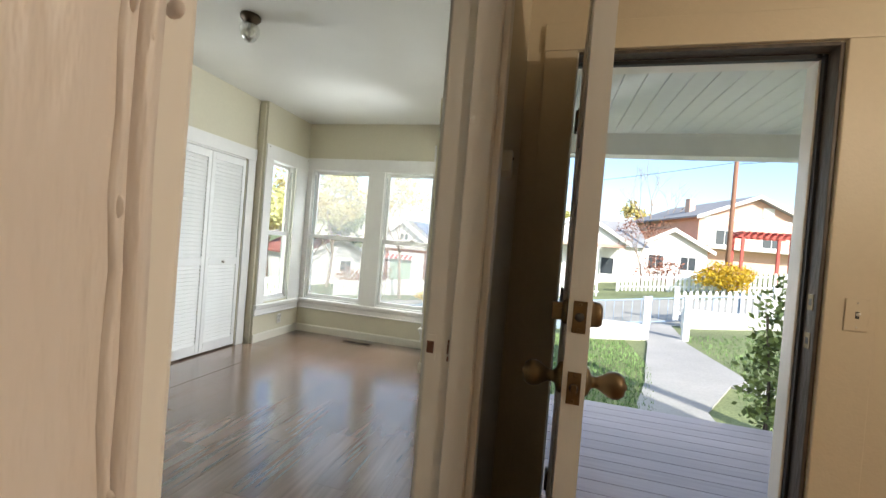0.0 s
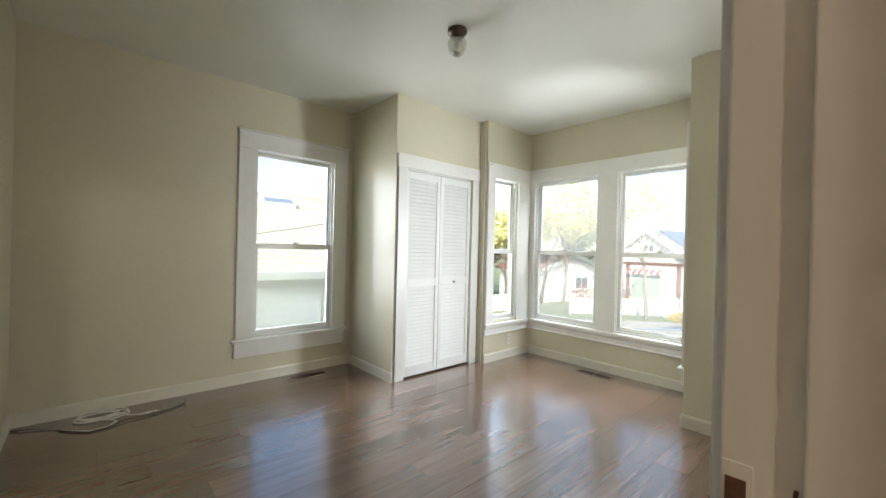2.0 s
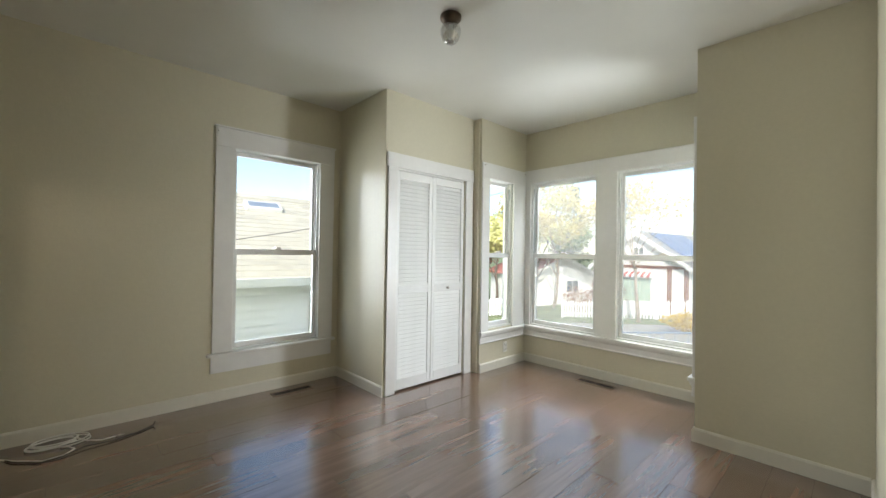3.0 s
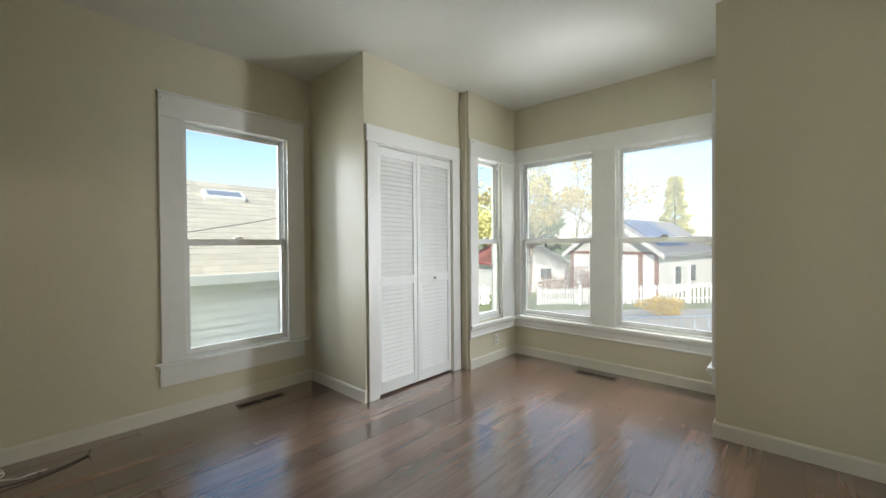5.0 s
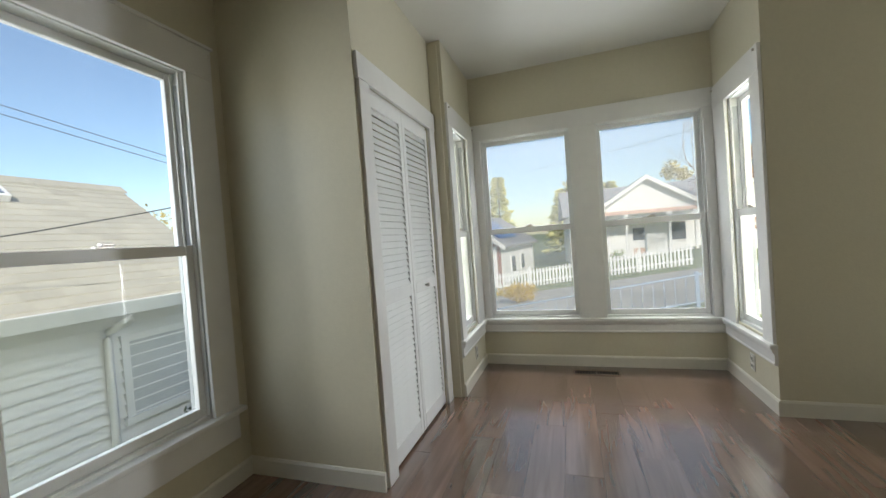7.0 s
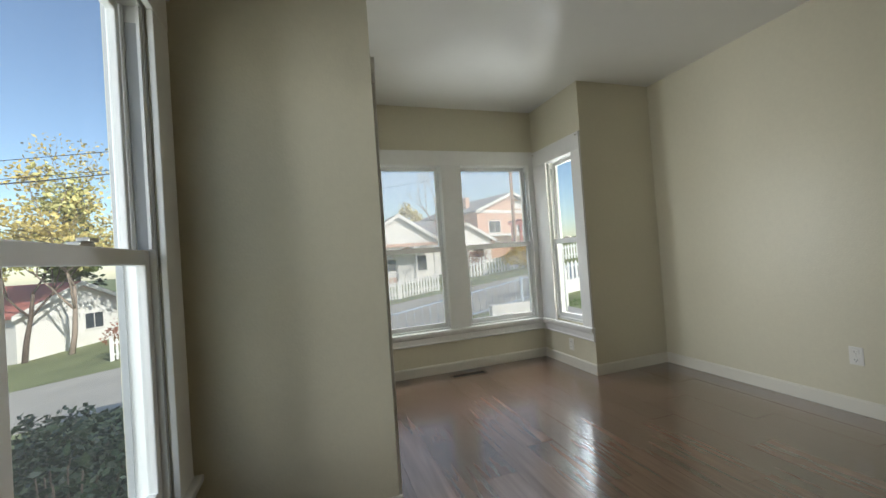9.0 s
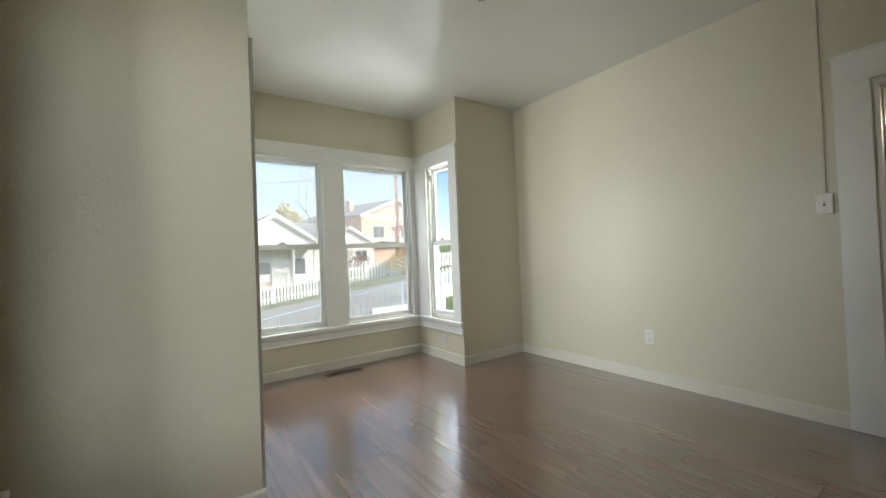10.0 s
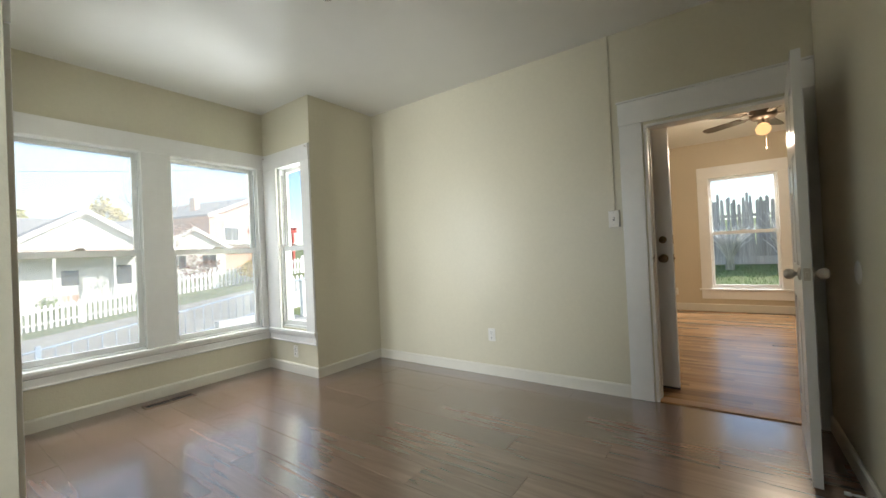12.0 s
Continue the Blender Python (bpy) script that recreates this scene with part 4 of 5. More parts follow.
REDROOF = mat("red_metal_roof", (0.46, 0.17, 0.14), 0.6, var=0.08, scale=5, var2=0.08)
ORROOF = mat("terracotta_shingle", (0.42, 0.20, 0.11), 0.85, var=0.12, scale=30, bump=0.3, bscale=80, var2=0.08)
GREYROOF = mat("grey_shingle", (0.30, 0.30, 0.31), 0.85, var=0.12, scale=30, bump=0.3, bscale=80, var2=0.08)
BRICKP = mat("salmon_siding", (0.62, 0.40, 0.31), 0.75, var=0.08, scale=10, var2=0.06)
BROWN = mat("brown_trim", (0.22, 0.09, 0.06), 0.6, var=0.08, scale=10)
SOLAR = mat("solar_glass", (0.05, 0.13, 0.34), 0.3, 0.1, var=0.1, scale=4)
DARKGL = mat("dark_window_glass", (0.05, 0.06, 0.07), 0.08, var=0.1, scale=3)
CURT = mat("pale_green_curtain", (0.36, 0.46, 0.36), 0.8, var=0.06, scale=6)
AWN = mat("red_awning", (0.45, 0.07, 0.06), 0.7, var=0.05, scale=6)
RAILM = mat("pale_blue_metal", (0.36, 0.46, 0.60), 0.45, 0.3, var=0.04, scale=10)
BARK = mat("bark", (0.12, 0.09, 0.07), 0.9, var=0.3, scale=18, bump=0.8, bscale=30, stretch=(1, 1, 0.3))
PALEBARK = mat("pale_bark", (0.30, 0.24, 0.19), 0.9, var=0.2, scale=18, bump=0.5, bscale=30)
LEAF_Y = mat("yellowing_leaves", (0.55, 0.45, 0.16), 0.7, isl=0.3)
LEAF_G = mat("green_leaves", (0.20, 0.26, 0.08), 0.6, isl=0.4)
LEAF_D = mat("dark_shrub_leaves", (0.035, 0.060, 0.028), 0.45, isl=0.5)
LEAF_C = mat("conifer_needles", (0.64, 0.62, 0.26), 0.8, isl=0.25)
LEAF_R = mat("russet_twigs", (0.26, 0.10, 0.06), 0.8, isl=0.4)
GOLD = mat("golden_shrub", (0.55, 0.36, 0.02), 0.7, isl=0.3)
GREYTW = mat("grey_stems", (0.72, 0.70, 0.67), 0.8, isl=0.35)
WIRE = mat("wire", (0.03, 0.03, 0.03), 0.6, var=0.02)
BEAD = mat("porch_ceiling_paint", (0.80, 0.81, 0.80), 0.5, var=0.03, scale=10, rnd=0.02)


def gz(x):
    return -0.9 + 0.11 * max(-32.0, min(32.0, x))


bm = bmesh.new()
xs = [-3000, -300, -60] + list(range(-34, 35, 2)) + [60, 300, 3000]
ys = [-3000, -300, -60, -20, -10, 0, 6, 12, 20, 40, 80, 300, 3000]
grid = [[bm.verts.new((x, y, gz(x))) for y in ys] for x in xs]
for i in range(len(xs) - 1):
    for j in range(len(ys) - 1):
        bm.faces.new((grid[i][j], grid[i + 1][j], grid[i + 1][j + 1], grid[i][j + 1]))
structure(part("ground", bm, GRASS), "sloping grass ground around the house", "ground")


def strip(name, pts, z, material, label, category):
    """A flat band over the ground: pairs of left and right edge points."""
    bm = bmesh.new()
    top = [[bm.verts.new((x, y, gz(x) + z)) for x, y in pr] for pr in pts]
    low = [[bm.verts.new((x, y, gz(x) - 0.05)) for x, y in pr] for pr in pts]
    for a, b, c, d in zip(top, top[1:], low, low[1:]):
        bm.faces.new((a[0], b[0], b[1], a[1]))
        bm.faces.new((a[0], c[0], d[0], b[0]))
        bm.faces.new((a[1], b[1], d[1], c[1]))
    return structure(part(name, bm, material), label, category)


def road_mid(x):
    return 15.2 + 0.06 * x


strip("road", [((x, road_mid(x) - 3.0), (x, road_mid(x) + 3.3)) for x in range(-60, 62, 4)], 0.015, ROADM, "pale worn asphalt street running uphill", "road")
strip("pavement", [((1.2, 3.95), (2.05, 3.95)), ((1.38, 6.05), (2.2, 5.9)), ((1.72, 7.1), (2.91, 7.04)), ((1.88, 7.8), (3.31, 7.4)), ((2.45, 10.1), (3.25, 9.98)), ((2.75, 12.9), (3.65, 12.9))], 0.03, CONC, "pale concrete garden path", "path")
strip("pavement", [((2.93, 7.05), (3.32, 7.38)), ((3.6, 5.7), (4.15, 5.9)), ((4.6, 4.2), (5.2, 4.4))], 0.027, CONC, "side branch of the pale concrete garden path", "path")

# porch
deck = empty("porch_deck", Matrix(), "lavender grey painted plank porch deck", "deck", kind="structure")
bpart("deck_frame", (XH, 3.4, YF + T + 0.02, 3.86, gz(2) - 0.2, -0.09), DECK, deck)
bm = bmesh.new()
box(bm, 0, 3.6, 0, 0.133, -0.03, 0, 0.004)
plank = mesh_of("board", bm, DECK)
for k in range(14):
    o = new("board", plank)
    o.parent, o.location = deck, (XH + 0.01, YF + T + 0.03 + 0.138 * k, -0.058)
proof = empty("porch_roof", Matrix(), "white beadboard porch ceiling with a painted beam", "porch roof", kind="structure")
bpart("beam", (XH, 3.6, 4.02, 4.2, 2.27, 2.47), HWHITE, proof, bevel=0.005)
bpart("roof_deck", (XH, 3.9, YF + T, 4.5, 2.54, 2.62), HWHITE, proof)
bpart("post", (3.35, 3.5, 4.04, 4.18, -0.1, 2.27), HWHITE, proof, bevel=0.006)
bm = bmesh.new()
box(bm, 0, 0.132, 0, 2.04, 0, 0.02, 0.004)
plank = mesh_of("ceiling_board", bm, BEAD)
for k in range(27):
    o = new("ceiling_board", plank)
    o.parent, o.location = proof, (XH + 0.01 + 0.136 * k, YF + T + 0.01, 2.475)


# ---- fences ----
def picket_fence(p0, p1, h=0.85, label="white painted picket fence", step=0.15, width=0.085, post_every=2.4, zoff=0.0):
    p0, p1 = Vector(p0), Vector(p1)
    L = (p1 - p0).length
    d = (p1 - p0) / L
    e = empty("picket_fence", Matrix.Translation((p0.x, p0.y, gz(p0.x) + zoff)) @ Matrix.Rotation(math.atan2(d.y, d.x), 4, "Z"), label, "fence", group="white picket fences")
    rise = gz(p1.x) - gz(p0.x)
    for z in (0.22, h - 0.22):
        bm = bmesh.new()
        box(bm, 0, L, 0.012, 0.045, z, z + 0.07)
        for v in bm.verts:
            v.co.z += rise * v.co.x / L
        part("rail", bm, PICKET, e)
    bm = bmesh.new()
    prism(bm, [(0, 0.04), (width, 0.04), (width, h - 0.06), (width / 2, h), (0, h - 0.06)], "y", -0.012, 0.012)
    pm = mesh_of("picket", bm, PICKET)
    n = int(L / step)
    for i in range(n):
        o = new("picket", pm)
        o.parent, o.location = e, (i * step, 0, rise * i * step / L)
    bm = bmesh.new()
    box(bm, -0.055, 0.055, -0.03, 0.08, -0.3, h + 0.08, 0.008)
    box(bm, -0.07, 0.07, -0.045, 0.095, h + 0.08, h + 0.11, 0.008)
    qm = mesh_of("post", bm, PICKET)
    for i in range(int(L / post_every) + 1):
        o = new("post", qm)
        o.parent, o.location = e, (i * post_every, 0, rise * i * post_every / L)
    return e


picket_fence((-11.5, 20.2), (2.6, 20.0), 0.90)
picket_fence((3.9, 22.9), (12.5, 21.3), 0.95, step=0.19, width=0.11)
picket_fence((3.9, 13.2), (9.5, 12.6), 0.95, step=0.16)
picket_fence((-20.5, 15.5), (-15.4, 21.2), 1.15, "white picket fence with wide boards across the street", step=0.2, width=0.14)

rail = empty("street_railing", Matrix(), "pale blue metal street railing with thin bars", "railing")
R0, R1 = Vector((-7.0, 9.6)), Vector((6.5, 13.4))
RL = (R1 - R0).length
bm = bmesh.new()
for h in (0.12, 0.78):
    tube(bm, [(R0.x, R0.y, gz(R0.x) + h), (R1.x, R1.y, gz(R1.x) + h)], 0.022, 6)
part("bar", bm, RAILM, rail)
bm = bmesh.new()
tube(bm, [(0, 0, 0.12), (0, 0, 0.78)], 0.009, 5)
bal = mesh_of("baluster", bm, RAILM)
bm = bmesh.new()
box(bm, -0.04, 0.04, -0.04, 0.04, -0.2, 0.86, 0.006)
pst = mesh_of("post", bm, RAILM)
for i in range(int(RL / 0.26)):
    q = R0 + (R1 - R0) * (i * 0.26 / RL)
    o = new("post" if i % 10 == 0 else "baluster", pst if i % 10 == 0 else bal)
    o.parent, o.location = rail, (q.x, q.y, gz(q.x))


# ---- houses ----
def gable_house(name, m, W, D, h, rise, wallm, roofm, label, over=0.35, fascia=HWHITE, windows=(), doors=(), trims=()):
    """Gable end faces local -y, at y = 0; x from -W/2 to W/2; eaves at h, ridge rise above them."""
    e = empty(name, m, label, "house")
    bm = bmesh.new()
    prism(bm, [(-W / 2, -1.0), (W / 2, -1.0), (W / 2, h), (0, h + rise), (-W / 2, h)], "y", 0, D)
    part("wall", bm, wallm, e)
    k = rise / (W / 2)
    for s in (-1, 1):
        bm = bmesh.new()
        a = W / 2 + over
        prism(bm, [(0, h + rise + 0.02), (s * a, h - over * k + 0.02), (s * a, h - over * k + 0.16), (0, h + rise + 0.16)], "y", -over, D + over)
        part("roof", bm, roofm, e)
        bm = bmesh.new()
        prism(bm, [(0, h + rise - 0.10), (s * a, h - over * k - 0.10), (s * a, h - over * k + 0.17), (0, h + rise + 0.17)], "y", -over - 0.05, -over)
        part("fascia", bm, fascia, e)
    for x, z, w, hh, gm in windows:
        wn = bpart("window", [(x - w / 2 - 0.09, x + w / 2 + 0.09, -0.06, 0, z - hh / 2 - 0.09, z + hh / 2 + 0.09)], fascia, e)
        bpart("pane", [(x - w / 2, x - 0.03, -0.075, -0.06, z - hh / 2, z + hh / 2), (x + 0.03, x + w / 2, -0.075, -0.06, z - hh / 2, z + hh / 2)], gm, wn)
    for x, z0, z1, w, dm in doors:
        dn = bpart("door", (x - w / 2, x + w / 2, -0.07, 0, z0, z1), dm, e)
        bpart("pane", (x - w / 2 + 0.15, x + w / 2 - 0.15, -0.085, -0.07, z0 + (z1 - z0) * 0.5, z1 - 0.15), DARKGL, dn)
    for d in trims:
        bpart("trim_board", d[:6], d[6], e)
    return e


# white cottage with a gabled porch
h1 = gable_house("cottage", Matrix.Translation((2.15, 27.3, -0.82)) @ Matrix.Rotation(radians(4), 4, "Z"), 5.6, 1.9, 3.15, 1.75, HWHITE, GREYROOF,
                 "white cottage with a gabled front porch and rust-coloured eave trim", over=0.3)
for o in list(h1.children):
    if o.name.startswith("wall"):
        bpy.data.objects.remove(o)
bm = bmesh.new()
prism(bm, [(-2.8, 3.0), (2.8, 3.0), (2.8, 3.15), (0, 4.9), (-2.8, 3.15)], "y", 0, 1.9)
part("gable", bm, HWHITE, h1)
bpart("beam", (-2.85, 2.85, -0.08, 0.12, 2.78, 3.0), BRICKP, h1, "rust-coloured porch beam")
for x in (-2.6, -1.2, 1.2, 2.6):
    bpart("post", [(x - 0.06, x + 0.06, 0.0, 0.12, 0, 2.78), (x - 0.14, x + 0.14, -0.05, 0.17, 2.62, 2.78)], HWHITE, h1)
bpart("porch_floor", (-2.8, 2.8, 0, 1.9, -1.0, 0.0), HWHITE, h1)
bpart("porch_wall", (-4.4, 4.4, 1.9, 9.0, -1.0, 3.0), HWHITE, h1)
bm = bmesh.new()
prism(bm, [(1.5, 2.95), (9.4, 2.95), (5.4, 5.0)], "x", -4.8, 4.8)
part("roof", bm, GREYROOF, h1)
dn = bpart("door", [(-0.75, 0.45, 1.84, 1.9, 0, 2.1)], HWHITE, h1)
bpart("pane", [(-0.5, 0.2, 1.82, 1.84, 1.1, 1.9)], DARKGL, dn)
bpart("panel", [(-0.5, -0.2, 1.82, 1.84, 0.2, 0.6), (-0.1, 0.2, 1.82, 1.84, 0.2, 0.6)], BRICKP, dn)
for x in (-3.4, 2.2):
    wn = bpart("window", (x - 0.5, x + 0.5, 1.84, 1.9, 0.9, 2.2), HWHITE, h1)
    bpart("pane", (x - 0.4, x + 0.4, 1.82, 1.84, 1.0, 2.1), DARKGL, wn)
bm = bmesh.new()
for i in range(40):
    x = -2.6 + i * 0.1
    if -0.8 < x < 0.6:
        continue
    box(bm, x, x + 0.03, 0.03, 0.06, 0.08, 0.85)
box(bm, -2.6, -0.8, 0.02, 0.07, 0.85, 0.9)
box(bm, 0.6, 1.4, 0.02, 0.07, 0.85, 0.9)
part("porch_railing", bm, HWHITE, h1)

# white house with brown trim, striped awning and solar panels
h2 = gable_house("trimmed_house", Matrix.Translation((-8.6, 23.2, -2.0)) @ Matrix.Rotation(radians(-6), 4, "Z"), 5.0, 9.0, 2.75, 1.75, HWHITE, GREYROOF,
                 "white house with brown corner boards, red awning and solar panels", fascia=HWHITE,
                 windows=[(-0.1, 1.45, 1.5, 1.3, CURT), (0.0, 3.55, 0.5, 0.35, DARKGL)],
                 trims=[(1.45, 1.68, -0.03, 0, -0.5, 2.7, BROWN), (2.25, 2.48, -0.03, 0, -0.5, 2.7, BROWN), (-1.25, -1.05, -0.03, 0, -0.5, 2.7, BROWN), (-2.5, -2.3, -0.03, 0, -0.5, 2.7, BROWN),
                        (-2.5, 2.5, -0.04, 0, 2.62, 2.78, BROWN)])
for i in range(12):
    bm = bmesh.new()
    x = -1.05 + i * 0.16
    prism(bm, [(0, 2.42), (-0.35, 2.22), (-0.35, 2.12), (0, 2.38)], "x", x, x + 0.155)
    part("awning_stripe", bm, AWN if i % 2 == 0 else HWHITE, h2)
bm = bmesh.new()
for i in range(3):
    y0 = 0.6 + i * 1.5
    prism(bm, [(0.25, 2.75 + 1.75 * (1 - 0.25 / 2.5) + 0.20), (2.3, 2.75 + 1.75 * (1 - 2.3 / 2.5) + 0.20), (2.3, 2.75 + 1.75 * (1 - 2.3 / 2.5) + 0.25), (0.25, 2.75 + 1.75 * (1 - 0.25 / 2.5) + 0.25)], "y", y0, y0 + 1.42)
part("solar_panel", bm, SOLAR, h2, "blue glass solar panels")
for y in (2.5, 5.0):
    wn = bpart("side_window", (2.5, 2.56, y - 0.5, y + 0.5, 0.9, 2.0), HWHITE, h2)
    bpart("pane", (2.56, 2.575, y - 0.42, y + 0.42, 0.98, 1.92), DARKGL, wn)

# salmon two-storey house uphill
h3 = gable_house("salmon_house", Matrix.Translation((15.6, 36.0, 0.6)) @ Matrix.Rotation(radians(16), 4, "Z"), 8.6, 10, 4.6, 1.7, BRICKP, GREYROOF,
                 "salmon two-storey house with white eaves and bands", over=0.6,
                 windows=[(1.2, 5.2, 0.7, 0.6, HWHITE), (-2.2, 3.0, 1.4, 1.1, DARKGL), (1.6, 3.0, 1.4, 1.1, DARKGL)],
                 trims=[(-4.35, 4.35, -0.06, 0, 4.35, 4.65, HWHITE), (-4.35, 4.35, -1.4, 0.0, 2.05, 2.25, HWHITE)])
bpart("chimney", (-3.2, -2.7, 3, 3.6, 5.0, 6.35), BRICKP, h3)
h3b = gable_house("low_house", Matrix.Translation((8.6, 31.0, 0.0)) @ Matrix.Rotation(radians(10), 4, "Z"), 5.0, 7, 2.3, 1.3, HWHITE, ORROOF,
                  "low white house with an orange roof", windows=[(-1.0, 1.3, 1.0, 0.9, DARKGL), (1.2, 1.3, 1.0, 0.9, DARKGL)])
# west: small white gabled house and red-roofed sheds
gable_house("white_shed", Matrix.Translation((-16.3, 13.6, -2.6)) @ Matrix.Rotation(radians(38), 4, "Z"), 4.4, 5.0, 1.75, 1.35, HWHITE, ORROOF,
            "small white gabled shed with an orange shingle roof", over=0.25, windows=[(0.3, 0.75, 0.45, 0.6, DARKGL), (0.0, 2.35, 0.3, 0.45, BROWN)])
gable_house("red_roofed_shed", Matrix.Translation((-22.0, 21.0, -3.0)) @ Matrix.Rotation(radians(110), 4, "Z"), 7.0, 14, 1.5, 1.3, HWHITE, REDROOF,
            "long low shed with a faded red metal roof", over=0.4)
gable_house("red_roofed_house", Matrix.Translation((-17.0, 30.0, -2.6)) @ Matrix.Rotation(radians(60), 4, "Z"), 6.0, 9, 2.2, 1.4, HWHITE, REDROOF,
            "white house with a red roof", over=0.4, windows=[(0.8, 1.3, 1.0, 0.9, DARKGL)])

# next-door house: clapboards, shingle courses, gutter, downspout, skylight
nb = empty("neighbour_house", Matrix(), "white clapboard house with buff shingle roof, gutter and skylight", "house")
NX, NY0, NY1, NE = -7.15, -9.0, 4.95, 0.80
bpart("wall", (NX - 3.7, NX - 0.03, NY0, NY1, gz(-10) - 0.6, NE - 0.02), HWHITE, nb)
bm = bmesh.new()
prism(bm, [(NX - 0.03, NE - 0.02), (NX - 1.86, NE + 1.25), (NX - 3.7, NE - 0.02)], "y", NY1 - 0.1, NY1)
part("gable", bm, HWHITE, nb)
zb = gz(NX) - 0.2
bm = bmesh.new()
prism(bm, [(-0.03, 0.0), (0.050, 0.0), (0.003, 0.135), (-0.03, 0.135)], "y", NY0, NY1)
clap = mesh_of("clapboard", bm, SIDING)
k = 0
while zb + 0.128 * k < NE - 0.32:
    o = new("clapboard", clap)
    o.parent, o.location = nb, (NX, 0, zb + 0.128 * k)
    k += 1
bpart("frieze_board", (NX - 0.03, NX + 0.012, NY0, NY1, NE - 0.34, NE - 0.06), SIDING, nb)
bpart("corner_board", (NX - 0.03, NX + 0.05, NY1 - 0.16, NY1 + 0.02, zb, NE - 0.34), SIDING, nb, bevel=0.004)
wn = bpart("window", [(NX - 0.03, NX + 0.06, 3.86, 3.94, -0.5, 0.42), (NX - 0.03, NX + 0.06, 4.62, 4.70, -0.5, 0.42), (NX - 0.03, NX + 0.06, 3.94, 4.62, 0.34, 0.42), (NX - 0.03, NX + 0.08, 3.84, 4.72, -0.58, -0.5)], SIDING, nb)
bpart("pane", (NX - 0.02, NX + 0.045, 3.94, 4.62, -0.5, 0.34), mat("net_curtain_pane", (0.50, 0.53, 0.55), 0.15, var=0.08, scale=5), wn, "pale curtained window pane")
bpart("soffit", (NX, NX + 0.42, NY0, NY1 + 0.25, NE - 0.07, NE - 0.04), SIDING, nb)
bm = bmesh.new()
prism(bm, [(NX + 0.40, NE - 0.10), (NX + 0.50, NE - 0.10), (NX + 0.53, NE + 0.03), (NX + 0.51, NE + 0.03), (NX + 0.485, NE - 0.08), (NX + 0.415, NE - 0.08), (NX + 0.415, NE + 0.03), (NX + 0.40, NE + 0.03)], "y", NY0, NY1 + 0.25)
part("gutter", bm, SIDING, nb, "white metal gutter")
bm = bmesh.new()
tube(bm, [(NX + 0.45, 3.72, NE - 0.10), (NX + 0.45, 3.72, NE - 0.17), (NX + 0.10, 3.72, NE - 0.30), (NX + 0.07, 3.72, NE - 0.38), (NX + 0.07, 3.72, zb)], 0.042, 8)
part("downspout", bm, SIDING, nb, "white metal downspout")
RUN, PK = 2.32, 0.70
PIT = math.atan(PK)
RX, RZ = NX + 0.46 - RUN, NE - 0.03 + RUN * PK
bm = bmesh.new()
prism(bm, [(NX + 0.46, NE - 0.03), (RX, RZ), (RX, RZ - 0.09), (NX + 0.46, NE - 0.09)], "y", NY0, NY1 + 0.25)
prism(bm, [(RX, RZ), (RX - RUN, NE - 0.03), (RX - RUN, NE - 0.12), (RX, RZ - 0.09)], "y", NY0, NY1 + 0.25)
part("roof", bm, SHINGLE, nb)
bm = bmesh.new()
rs = random.Random(8)
for c in range(19):
    s0 = 0.145 * c
    y = -1.5 - rs.uniform(0, 0.3)
    while y < NY1 + 0.25:
        w = rs.choice((0.22, 0.30, 0.36))
        y1 = min(y + w, NY1 + 0.25)
        x0, x1 = NX + 0.47 - s0 * math.cos(PIT), NX + 0.47 - (s0 + 0.15) * math.cos(PIT)
        z0, z1 = NE - 0.03 + s0 * math.sin(PIT), NE - 0.03 + (s0 + 0.15) * math.sin(PIT)
        t = 0.012 + rs.uniform(0, 0.008)
        a = [bm.verts.new(p) for p in ((x0, y + 0.004, z0), (x0, y1 - 0.004, z0), (x0, y1 - 0.004, z0 + t), (x0, y + 0.004, z0 + t), (x1, y + 0.004, z1 + 0.002), (x1, y1 - 0.004, z1 + 0.002))]
        bm.faces.new((a[0], a[1], a[2], a[3]))
        bm.faces.new((a[3], a[2], a[5], a[4]))
        y = y1
tagged(part("shingles", bm, SHINGLE, nb), kind="stuff")
bm = bmesh.new()
for i in range(33):
    y = -4 + i * 0.28
    prism(bm, [(RX + 0.14, RZ - 0.08), (RX, RZ + 0.02), (RX - 0.14, RZ - 0.08), (RX - 0.14, RZ - 0.05), (RX, RZ + 0.045), (RX + 0.14, RZ - 0.05)], "y", y, y + 0.275)
part("ridge_caps", bm, SHINGLE, nb)
sl = bmesh.new()
box(sl, -0.13, 0.13, -0.34, 0.34, 0, 0.10, 0.01)
bmesh.ops.transform(sl, matrix=Matrix.Translation((RX + 0.42, 3.35, RZ - 0.42 * PK)) @ Matrix.Rotation(PIT, 4, "Y"), verts=sl.verts)
sk = part("skylight", sl, HWHITE, nb, "white framed roof skylight")
sl = bmesh.new()
box(sl, -0.09, 0.09, -0.29, 0.29, 0.10, 0.108)
bmesh.ops.transform(sl, matrix=Matrix.Translation((RX + 0.42, 3.35, RZ - 0.42 * PK)) @ Matrix.Rotation(PIT, 4, "Y"), verts=sl.verts)
part("pane", sl, mat("skylight_dome", (0.16, 0.20, 0.26), 0.3, var=0.05, scale=5), sk)

# stake fence behind the front room
sf = empty("stake_fence", Matrix(), "tall weathered grey split-stake fence with ragged tops", "fence")
rs = random.Random(3)
FXX = 11.6
stakes = []
